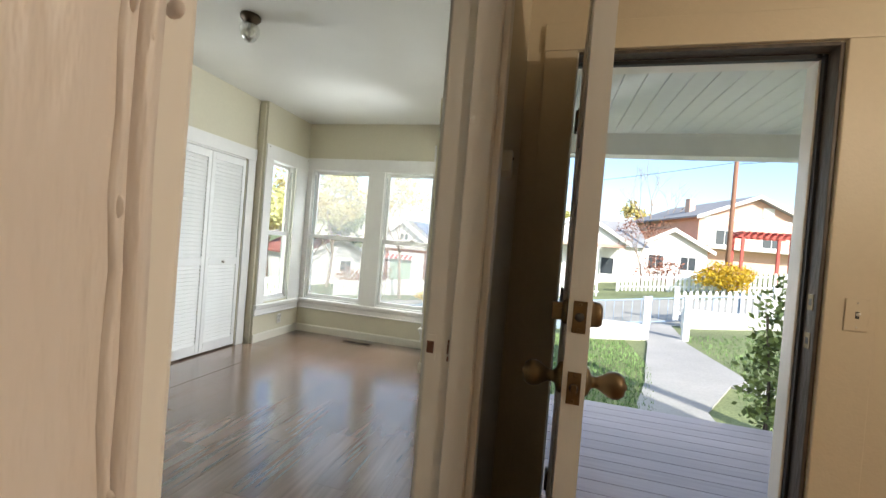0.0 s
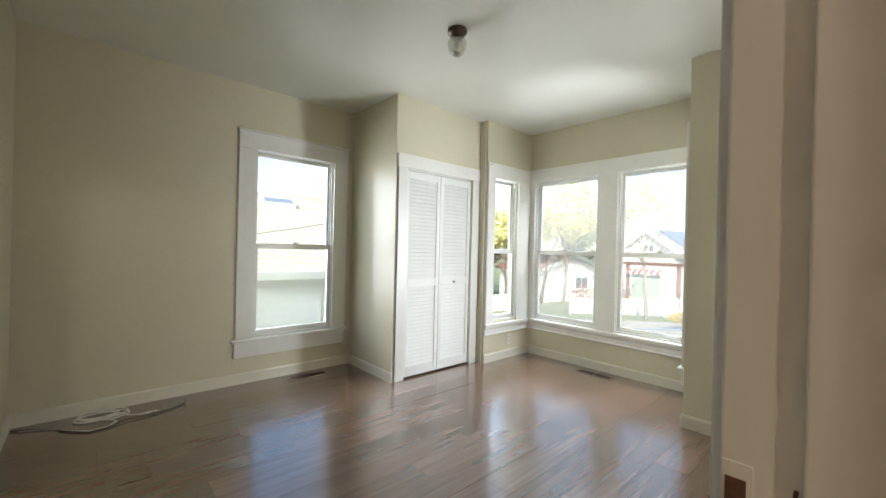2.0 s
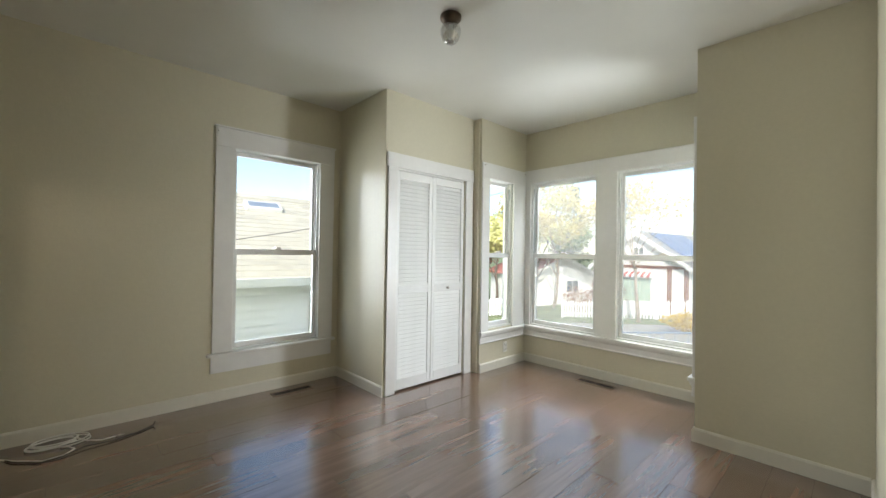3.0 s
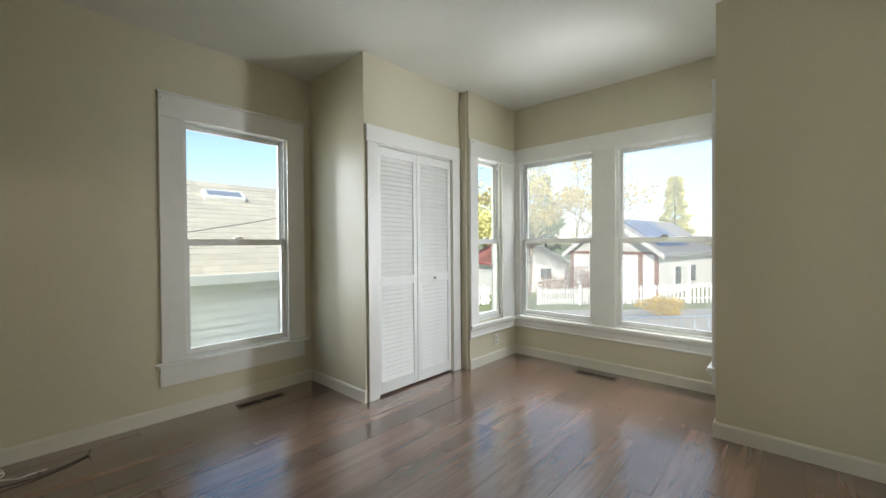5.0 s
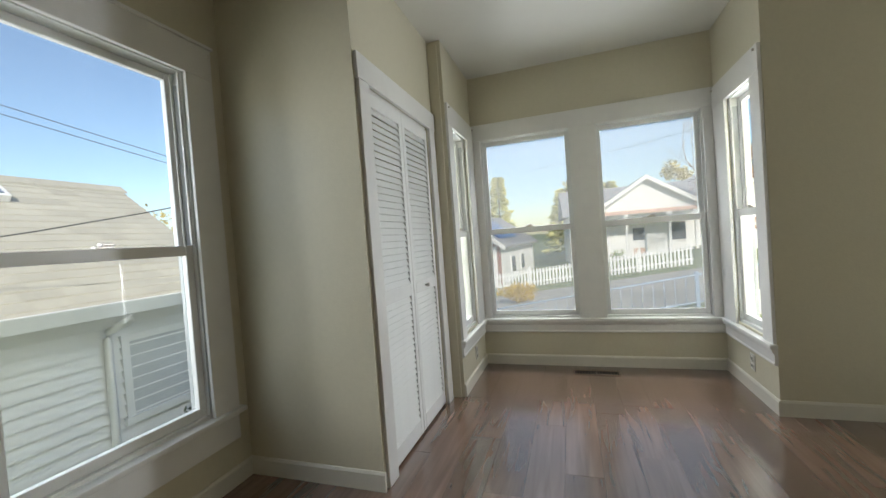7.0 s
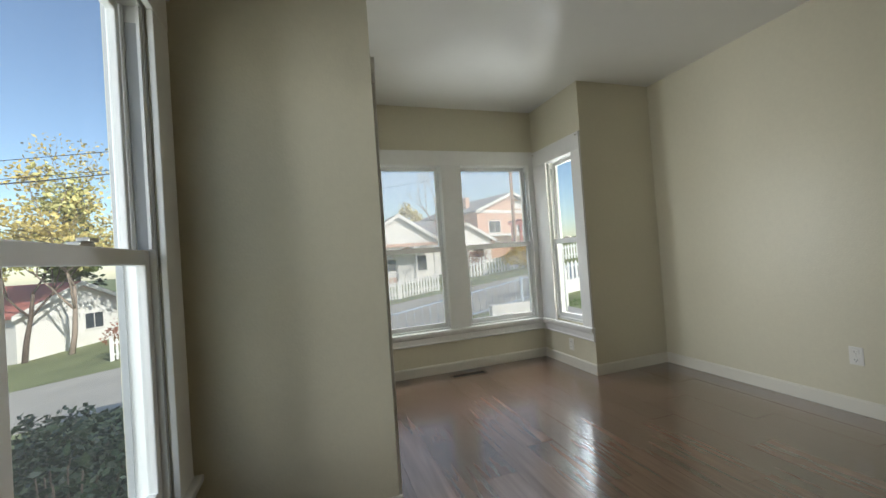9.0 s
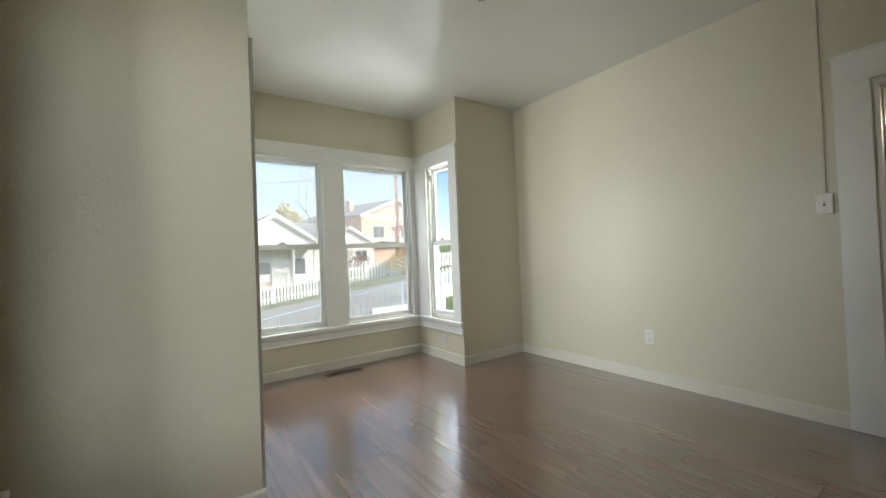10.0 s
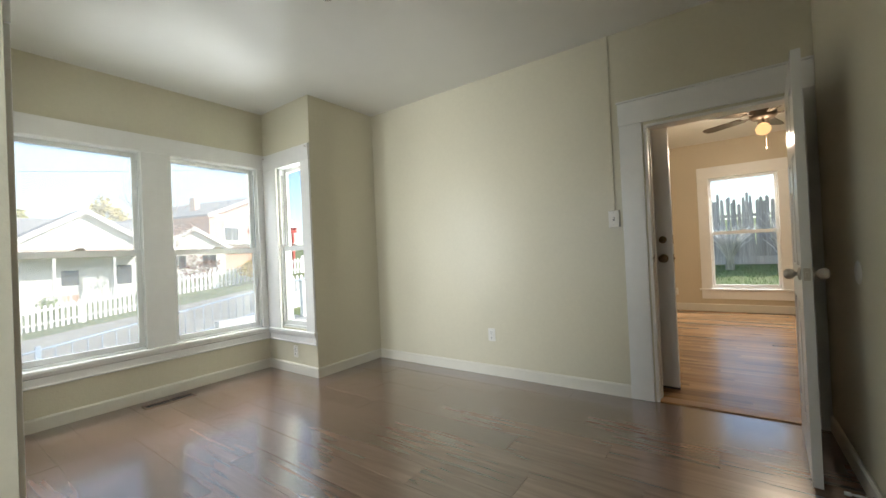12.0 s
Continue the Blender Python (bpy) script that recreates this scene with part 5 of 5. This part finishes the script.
for v in range(6):
    bm = bmesh.new()
    h, w = 2.05 + rs.uniform(-0.10, 0.10), rs.uniform(0.06, 0.095)
    pr = [(-w / 2, 0), (w / 2, 0), (w / 2 * rs.uniform(0.85, 1), h - 0.05), (rs.uniform(-0.02, 0.02), h), (-w / 2 * rs.uniform(0.85, 1), h - rs.uniform(0.03, 0.08))]
    prism(bm, pr, "x", -0.018, 0.018)
    stakes.append(mesh_of("stake", bm, STAKE))
for i in range(112):
    o = new("stake", stakes[rs.randrange(6)])
    o.parent = sf
    o.location = (FXX + rs.uniform(-0.03, 0.03), -3.6 + i * 0.071, gz(FXX) + 0.0 + rs.uniform(-0.1, 0.1))
    o.rotation_euler = (radians(rs.uniform(-2, 2)), 0, 0)
for z in (0.5, 1.45):
    bpart("rail", (FXX + 0.03, FXX + 0.08, -3.6, 4.4, gz(FXX) + z, gz(FXX) + z + 0.09), STAKE, sf)
bpart("kick_board", (FXX - 0.09, FXX - 0.05, -3.6, 4.4, gz(FXX), gz(FXX) + 0.24), STAKE, sf)

# ---- plants ----
def leaf_cloud(bm, centre, radii, n, size, rs, up=0.3, hollow=0.55):
    """Many small bent leaves scattered through an uneven clump."""
    for _ in range(n):
        while True:
            p = Vector((rs.uniform(-1, 1), rs.uniform(-1, 1), rs.uniform(-1, 1)))
            if hollow < p.length < 1:
                break
        lump = 0.78 + 0.35 * noise.noise(Vector((p.x * 1.7 + centre[0], p.y * 1.7 + centre[1], p.z * 1.7 + centre[2])))
        q = Vector(centre) + Vector((p.x * radii[0], p.y * radii[1], p.z * radii[2])) * lump
        s = size * rs.uniform(0.6, 1.4)
        a = Vector((rs.uniform(-1, 1), rs.uniform(-1, 1), rs.uniform(-0.6, 0.8))).normalized()
        b = a.cross(Vector((rs.uniform(-1, 1), rs.uniform(-1, 1), rs.uniform(-1, 1)))).normalized()
        v = [bm.verts.new(q), bm.verts.new(q + s * (0.5 * a + 0.28 * b)), bm.verts.new(q + s * a), bm.verts.new(q + s * (0.5 * a - 0.28 * b))]
        bm.faces.new(v)


def limbs(bm, base, h, r, rs, depth=3, spread=0.5, tips=None):
    def grow(p, d, L, r, k):
        pts, q = [p], p
        for _ in range(3):
            d = (d + Vector((rs.uniform(-1, 1), rs.uniform(-1, 1), rs.uniform(-0.3, 0.6))) * 0.13).normalized()
            q = q + d * (L / 3)
            pts.append(q)
        tube(bm, pts, r, 6 if k > 1 else 4, 0.6)
        if tips is not None and k <= 1:
            tips.append(q)
        if k > 0:
            for _ in range(3 if k > 1 else 4):
                nd = (d + Vector((rs.uniform(-1, 1), rs.uniform(-1, 1), rs.uniform(-0.2, 0.7))) * spread * 1.4).normalized()
                grow(pts[rs.choice((2, 3))], nd, L * rs.uniform(0.55, 0.8), r * 0.5, k - 1)
    grow(Vector(base), Vector((0, 0, 1)), h, r, depth)


def tree(x, y, h, label, leaf, seed, n=900, size=0.28, bark=BARK, crown=(0.32, 0.32), depth=3, name="tree", z=None):
    rs = random.Random(seed)
    z = gz(x) if z is None else z
    e = empty(name, Matrix.Translation((x, y, z)), label, "tree")
    tips = []
    bm = bmesh.new()
    limbs(bm, (0, 0, -0.2), h * 0.42, h * 0.015, rs, depth, 0.6, tips)
    part("trunk", bm, bark, e)
    if leaf:
        bm = bmesh.new()
        for p in tips:
            leaf_cloud(bm, p, (h * 0.12, h * 0.12, h * 0.09), max(6, n // max(1, len(tips))), size, rs, hollow=0.1)
        tagged(part("crown", bm, leaf, e), kind="stuff")
    return e


def conifer(x, y, h, label, leaf, seed, n=1500, size=0.5, w=0.24):
    rs = random.Random(seed)
    e = empty("conifer", Matrix.Translation((x, y, gz(x))), label, "tree")
    bm = bmesh.new()
    tube(bm, [(0, 0, -0.2), (0, 0, h * 0.5), (0, 0, h * 0.97)], h * 0.018, 7, 0.2)
    part("trunk", bm, BARK, e)
    bm = bmesh.new()
    for _ in range(n):
        t = rs.random() ** 0.7
        lay = 0.75 + 0.35 * math.sin(t * 46 + 0.6 * rs.random())
        r = h * w * (1 - t) * lay * math.sqrt(rs.uniform(0.25, 1)) + 0.06
        a = rs.uniform(0, 2 * math.pi)
        r *= 0.8 + 0.35 * noise.noise(Vector((math.cos(a) * 2, math.sin(a) * 2, t * 7 + seed)))
        q = Vector((r * math.cos(a), r * math.sin(a), h * (0.12 + 0.88 * t) - 0.18 * r))
        d = Vector((math.cos(a), math.sin(a), rs.uniform(-0.5, 0.2))).normalized()
        b = d.cross(Vector((rs.uniform(-1, 1), rs.uniform(-1, 1), rs.uniform(-1, 1)))).normalized()
        s = size * rs.uniform(0.5, 1.3)
        bm.faces.new([bm.verts.new(q), bm.verts.new(q + s * (0.5 * d + 0.22 * b)), bm.verts.new(q + s * d), bm.verts.new(q + s * (0.5 * d - 0.22 * b))])
    tagged(part("crown", bm, leaf, e), kind="stuff")
    return e


def shrub(x, y, radii, leaf, seed, n, size, label, z=None, stems=6):
    rs = random.Random(seed)
    z = gz(x) if z is None else z
    e = empty("shrub", Matrix.Translation((x, y, z)), label, "shrub")
    bm = bmesh.new()
    for _ in range(stems):
        a, r = rs.uniform(0, 6.28), rs.uniform(0.2, 0.7)
        tube(bm, [(0.1 * math.cos(a), 0.1 * math.sin(a), -0.05), (radii[0] * r * 0.6 * math.cos(a), radii[1] * r * 0.6 * math.sin(a), radii[2] * 0.8), (radii[0] * r * math.cos(a), radii[1] * r * math.sin(a), radii[2] * 1.5)], 0.014, 5, 0.4)
    part("stems", bm, BARK, e)
    bm = bmesh.new()
    leaf_cloud(bm, (0, 0, radii[2]), radii, n, size, rs, hollow=0.35)
    tagged(part("foliage", bm, leaf, e), kind="stuff")
    return e


shrub(-5.75, 4.85, (1.45, 1.4, 0.86), LEAF_D, 5, 9000, 0.07, "dense dark green shrub below the window", z=gz(-5.75) + 0.05, stems=10)
shrub(-5.3, 4.2, (0.25, 0.25, 0.9), LEAF_D, 6, 140, 0.08, "thin leafy shoots above the shrub", z=gz(-5.3))
shrub(-4.3, 15.8, (0.95, 0.7, 0.42), GOLD, 7, 1300, 0.10, "golden yellow shrub at the street edge")
shrub(2.28, 4.55, (0.40, 0.45, 1.0), LEAF_G, 9, 1500, 0.075, "open green shrub beside the porch steps")
shrub(8.35, 21.3, (1.65, 0.9, 0.8), GOLD, 11, 2600, 0.13, "golden yellow shrub in front of the fence")
shrub(-0.3, 20.9, (0.5, 0.4, 0.6), LEAF_G, 12, 500, 0.10, "green shrub behind the picket fence")
shrub(6.3, 24.5, (1.6, 1.2, 1.0), LEAF_R, 14, 700, 0.14, "russet bare shrub by the fence")
shrub(-9.6, 21.4, (1.3, 0.8, 1.1), LEAF_R, 15, 1300, 0.11, "red-leaved shrub behind the picket fence")
shrub(-11.4, 21.6, (1.2, 0.8, 0.9), LEAF_R, 16, 1000, 0.11, "red-leaved shrub behind the picket fence")
tree(-7.0, 18.8, 6.2, "bare pale street tree", None, 21, bark=PALEBARK, depth=4)
tree(-12.8, 27.0, 9.0, "tall tree with thin yellowing leaves", LEAF_Y, 22, 3200, 0.22, PALEBARK, depth=4)
tree(-15.8, 26.5, 9.0, "tall tree with thin yellowing leaves", LEAF_Y, 23, 3000, 0.22, PALEBARK, depth=4)
tree(-18.0, 27.0, 9.0, "tall leafy yellow-green tree", LEAF_C, 24, 3000, 0.28, depth=4)
tree(5.6, 25.2, 4.6, "bare small tree with russet twigs", LEAF_R, 25, 500, 0.10, PALEBARK, depth=4)
tree(9.0, 42.0, 10.5, "large bare tree far behind the cottage", None, 26, bark=PALEBARK, depth=4)
tree(-24.0, 30.0, 9.0, "large yellow-green tree beyond the sheds", LEAF_C, 27, 5000, 0.40, depth=4)
tree(-20.0, 36.0, 8.0, "round green tree beyond the sheds", LEAF_G, 28, 4000, 0.40, depth=4)
conifer(-8.6, 38.0, 8.6, "pointed yellow-green conifer behind the houses", LEAF_C, 31, 2600, 0.5, 0.26)
conifer(-2.6, 42.0, 6.6, "yellow-green conifer in a group behind the cottage", LEAF_C, 32, 3000, 0.8, 0.42)
conifer(-0.6, 43.0, 7.4, "yellow-green conifer in a group behind the cottage", LEAF_C, 33, 3000, 0.8, 0.42)
conifer(1.4, 44.0, 6.6, "yellow-green conifer in a group behind the cottage", LEAF_C, 34, 3000, 0.8, 0.42)
conifer(-27.0, 22.0, 9.5, "tall conifer beyond the street", LEAF_C, 35)
conifer(-21.5, 40.0, 12.0, "dark conifer beyond the sheds", LEAF_D, 36)
tree(-1.5, 66.0, 9.0, "round tree in the distance", LEAF_Y, 37, 1500, 0.5, depth=3)
tree(14.5, 70.0, 9.0, "round tree in the distance", LEAF_Y, 38, 1500, 0.5, depth=3)
tree(-34.0, 34.0, 9.0, "round tree in the distance", LEAF_Y, 39, 1800, 0.5, depth=3)

for x, y, h, lf, sd in ((-27.0, 27.5, 7.5, LEAF_Y, 61), (-31.0, 33.0, 9.0, LEAF_R, 62), (-37.0, 24.0, 9.5, LEAF_Y, 63), (-26.5, 36.0, 10.0, LEAF_Y, 64), (-40.0, 38.0, 11.0, LEAF_C, 65)):
    tree(x, y, h, "autumn tree on the slope beyond the sheds", lf, sd, 2600, 0.34, PALEBARK, depth=4)

# red pergola beside the uphill house
perg = empty("pergola", Matrix.Translation((11.75, 26.0, gz(11.75))), "red painted wooden garden pergola", "pergola")
REDW = mat("red_pergola_paint", (0.45, 0.07, 0.05), 0.6, var=0.1, scale=12)
for x in (-1.15, 1.15):
    for y in (-0.6, 0.6):
        bpart("post", (x - 0.07, x + 0.07, y - 0.07, y + 0.07, -0.3, 2.65), REDW, perg, bevel=0.008)
for y in (-0.6, 0.6):
    bpart("beam", (-1.45, 1.45, y - 0.04, y + 0.04, 2.65, 2.85), REDW, perg, bevel=0.008)
for i in range(9):
    bpart("rafter", (-1.3 + 0.31 * i, -1.22 + 0.31 * i, -0.95, 0.95, 2.85, 2.98), REDW, perg, bevel=0.006)

# pale arching grass clumps behind the front room
def clump(x, y, h, n, seed, label):
    rs = random.Random(seed)
    e = empty("grass_clump", Matrix.Translation((x, y, gz(x))), label, "ornamental grass")
    bm = bmesh.new()
    for _ in range(n):
        a, L = rs.uniform(0, 6.28), h * rs.uniform(0.6, 1.15)
        lean = rs.uniform(0.1, 0.55)
        pts = [Vector((0.12 * math.cos(a) * rs.random(), 0.12 * math.sin(a) * rs.random(), 0))]
        for s in (0.35, 0.7, 1.0):
            pts.append(Vector((lean * L * s * s * math.cos(a), lean * L * s * s * math.sin(a), L * s * (1 - 0.2 * s * lean))))
        tube(bm, pts, 0.011, 3, 0.3)
    tagged(part("stems", bm, GREYTW, e), kind="stuff")
    return e


clump(10.6, 0.45, 1.25, 320, 41, "pale dry grass clump in front of the fence")
clump(10.9, -0.75, 1.5, 60, 42, "pale dry grass clump in front of the fence")

# lawn blades near the porch and outside the front room
bm = bmesh.new()
rs = random.Random(50)
for x0, x1, y0, y1, n in ((0.0, 2.0, 3.95, 10.8, 7000), (2.6, 6.0, 3.95, 11.0, 4000), (4.6, 11.3, -2.6, 2.2, 6000)):
    for _ in range(n):
        x, y = rs.uniform(x0, x1), rs.uniform(y0, y1)
        if 1.15 + 0.215 * (y - 4) < x < (2.08 + 0.29 * (y - 4) if y < 7.05 else 3.36) and y < 11 and x0 < 4:
            continue
        z, h, a, l = gz(x), rs.uniform(0.03, 0.085), rs.uniform(0, 6.28), rs.uniform(0, 0.05)
        dx, dy = 0.012 * math.cos(a), 0.012 * math.sin(a)
        bm.faces.new([bm.verts.new((x - dx, y - dy, z - 0.01)), bm.verts.new((x + dx, y + dy, z - 0.01)), bm.verts.new((x + l * math.sin(a), y + l * math.cos(a), z + h))])
tagged(part("lawn_grass", bm, BLADE), "short green lawn grass", "grass", kind="stuff")

# low white garden wall and gate posts by the path
tagged(bpart("garden_wall", (0.95, 2.38, 10.4, 10.6, gz(0) - 0.4, -0.26), HWHITE, bevel=0.01), "low white garden wall beside the path", "wall")
tagged(bpart("garden_wall", (3.75, 9.0, 12.05, 12.2, gz(3) - 0.3, gz(3.75) + 0.55), HWHITE, bevel=0.01), "low white garden wall beside the path", "wall")
for x in (2.47, 3.34):
    g = empty("gate_post", Matrix.Translation((x, 10.5, gz(x))), "white square gate post with a cap", "gate post", group="gate posts")
    bpart("post", (-0.07, 0.07, -0.07, 0.07, -0.2, 1.0), PICKET, g, bevel=0.008)
    bpart("cap", (-0.09, 0.09, -0.09, 0.09, 1.0, 1.05), PICKET, g, bevel=0.01)

# lamp post west of the house, utility pole, wires
lp = empty("lamp_post", Matrix.Translation((-8.55, 7.4, gz(-8.55))), "white garden lamp post with a small lantern", "lamp post")
bm = bmesh.new()
tube(bm, [(0, 0, -0.2), (0, 0, 1.35)], 0.045, 10)
part("post", bm, PICKET, lp)
bm = bmesh.new()
lathe(bm, [(0.05, 1.35), (0.10, 1.37), (0.06, 1.40), (0.07, 1.42), (0.09, 1.54), (0.12, 1.55), (0.03, 1.62), (0, 1.64)], 8)
part("lantern", bm, BRONZE, lp, "dark metal lantern")
up = empty("utility_pole", Matrix.Translation((9.6, 24.5, gz(9.6))), "reddish wooden utility pole", "utility pole")
bm = bmesh.new()
tube(bm, [(0, 0, -0.5), (0, 0, 4), (0, 0, 8.4)], 0.13, 10, 0.75)
part("pole", bm, mat("creosote_wood", (0.26, 0.13, 0.08), 0.8, var=0.2, scale=10), up)
bpart("crossarm", (-0.9, 0.9, -0.06, 0.06, 7.7, 7.85), BARK, up)
for a, b, r in (((-24.5, -3, 10.2), (-13.5, 25, 2.6), 0.014), ((-24.5, -2.6, 9.8), (-13.5, 25.4, 2.3), 0.014),
                ((-45, 32, 6.2), (30, 2.7, 6.2), 0.014), ((-45, 32.4, 5.6), (30, 3.1, 5.6), 0.014),
                ((-7.9, -0.4, 1.08), (-5.2, 6.3, 2.5), 0.006), ((-6, 38, 7.0), (9.6, 24.5, 7.0), 0.014), ((9.6, 24.5, 6.9), (40, 10, 8.4), 0.014)):
    a, b = Vector(a), Vector(b)
    bm = bmesh.new()
    tube(bm, [a + (b - a) * (i / 10) - Vector((0, 0, 0.25 * 4 * (i / 10) * (1 - i / 10))) for i in range(11)], r, 5)
    tagged(part("power_line", bm, WIRE), "thin dark overhead power line", "power line", group="power lines")

# ---- floor pieces ----
rng = random.Random(4)
PW, PL = 0.185, 1.22


def plank_rows(x0, x1, y0, y1, material, parent, off):
    meshes = {}
    i, x = 0, x0
    while x < x1 - 0.01:
        w = min(PW, x1 - x)
        y = y0 - ((i * 0.41 + off) % 1.0) * PL
        while y < y1:
            a, b = max(y, y0), min(y + PL, y1)
            if b - a > 0.02:
                key = (round(w, 3), round(b - a, 3))
                if key not in meshes:
                    bm = bmesh.new()
                    g = 0.0002
                    ww, ll, c = key[0] - g, key[1] - g, 0.0008
                    lo = [bm.verts.new(p) for p in ((g, g, -0.008), (ww, g, -0.008), (ww, ll, -0.008), (g, ll, -0.008))]
                    mid = [bm.verts.new(p) for p in ((g, g, -c), (ww, g, -c), (ww, ll, -c), (g, ll, -c))]
                    hi = [bm.verts.new(p) for p in ((g + c, g + c, 0), (ww - c, g + c, 0), (ww - c, ll - c, 0), (g + c, ll - c, 0))]
                    bm.faces.new(hi)
                    for q in range(4):
                        bm.faces.new((lo[q], lo[(q + 1) % 4], mid[(q + 1) % 4], mid[q]))
                        bm.faces.new((mid[q], mid[(q + 1) % 4], hi[(q + 1) % 4], hi[q]))
                    meshes[key] = mesh_of("plank", bm, material)
                o = new("plank", meshes[key])
                o.parent = parent
                o.location = (x, a, rng.uniform(-0.0004, 0.0002))
                o.rotation_euler = (rng.gauss(0, 0.0007), rng.gauss(0, 0.0032), 0)
            y += PL
        x += PW
        i += 1


plank_rows(XW, XE + 0.02, YS, YB0 + 0.0, LAMINATE, floor, 0.0)
plank_rows(XB0, XB1, YB0 + 0.0, YB1, LAMINATE, floor, 0.27)

bm = bmesh.new()
SW = 0.057
x = XE + 0.14
while x < XL:
    y = YL0 - rng.uniform(0, 1.0)
    while y < YF:
        L = rng.uniform(0.5, 1.4)
        a, b = max(y, YL0), min(y + L, YF)
        if b - a > 0.03:
            g = 0.0006
            v = [bm.verts.new(p) for p in ((x + g, a + g, -0.003), (min(x + SW, XL) - g, a + g, -0.003), (min(x + SW, XL) - g, b - g, -0.003), (x + g, b - g, -0.003))]
            lo = [bm.verts.new(q.co + Vector((0, 0, -0.009))) for q in v]
            bm.faces.new(v)
            for q in range(4):
                bm.faces.new((lo[q], lo[(q + 1) % 4], v[(q + 1) % 4], v[q]))
        y += L
    x += SW
tagged(part("floor_strips", bm, OAK, floor2), kind="stuff")
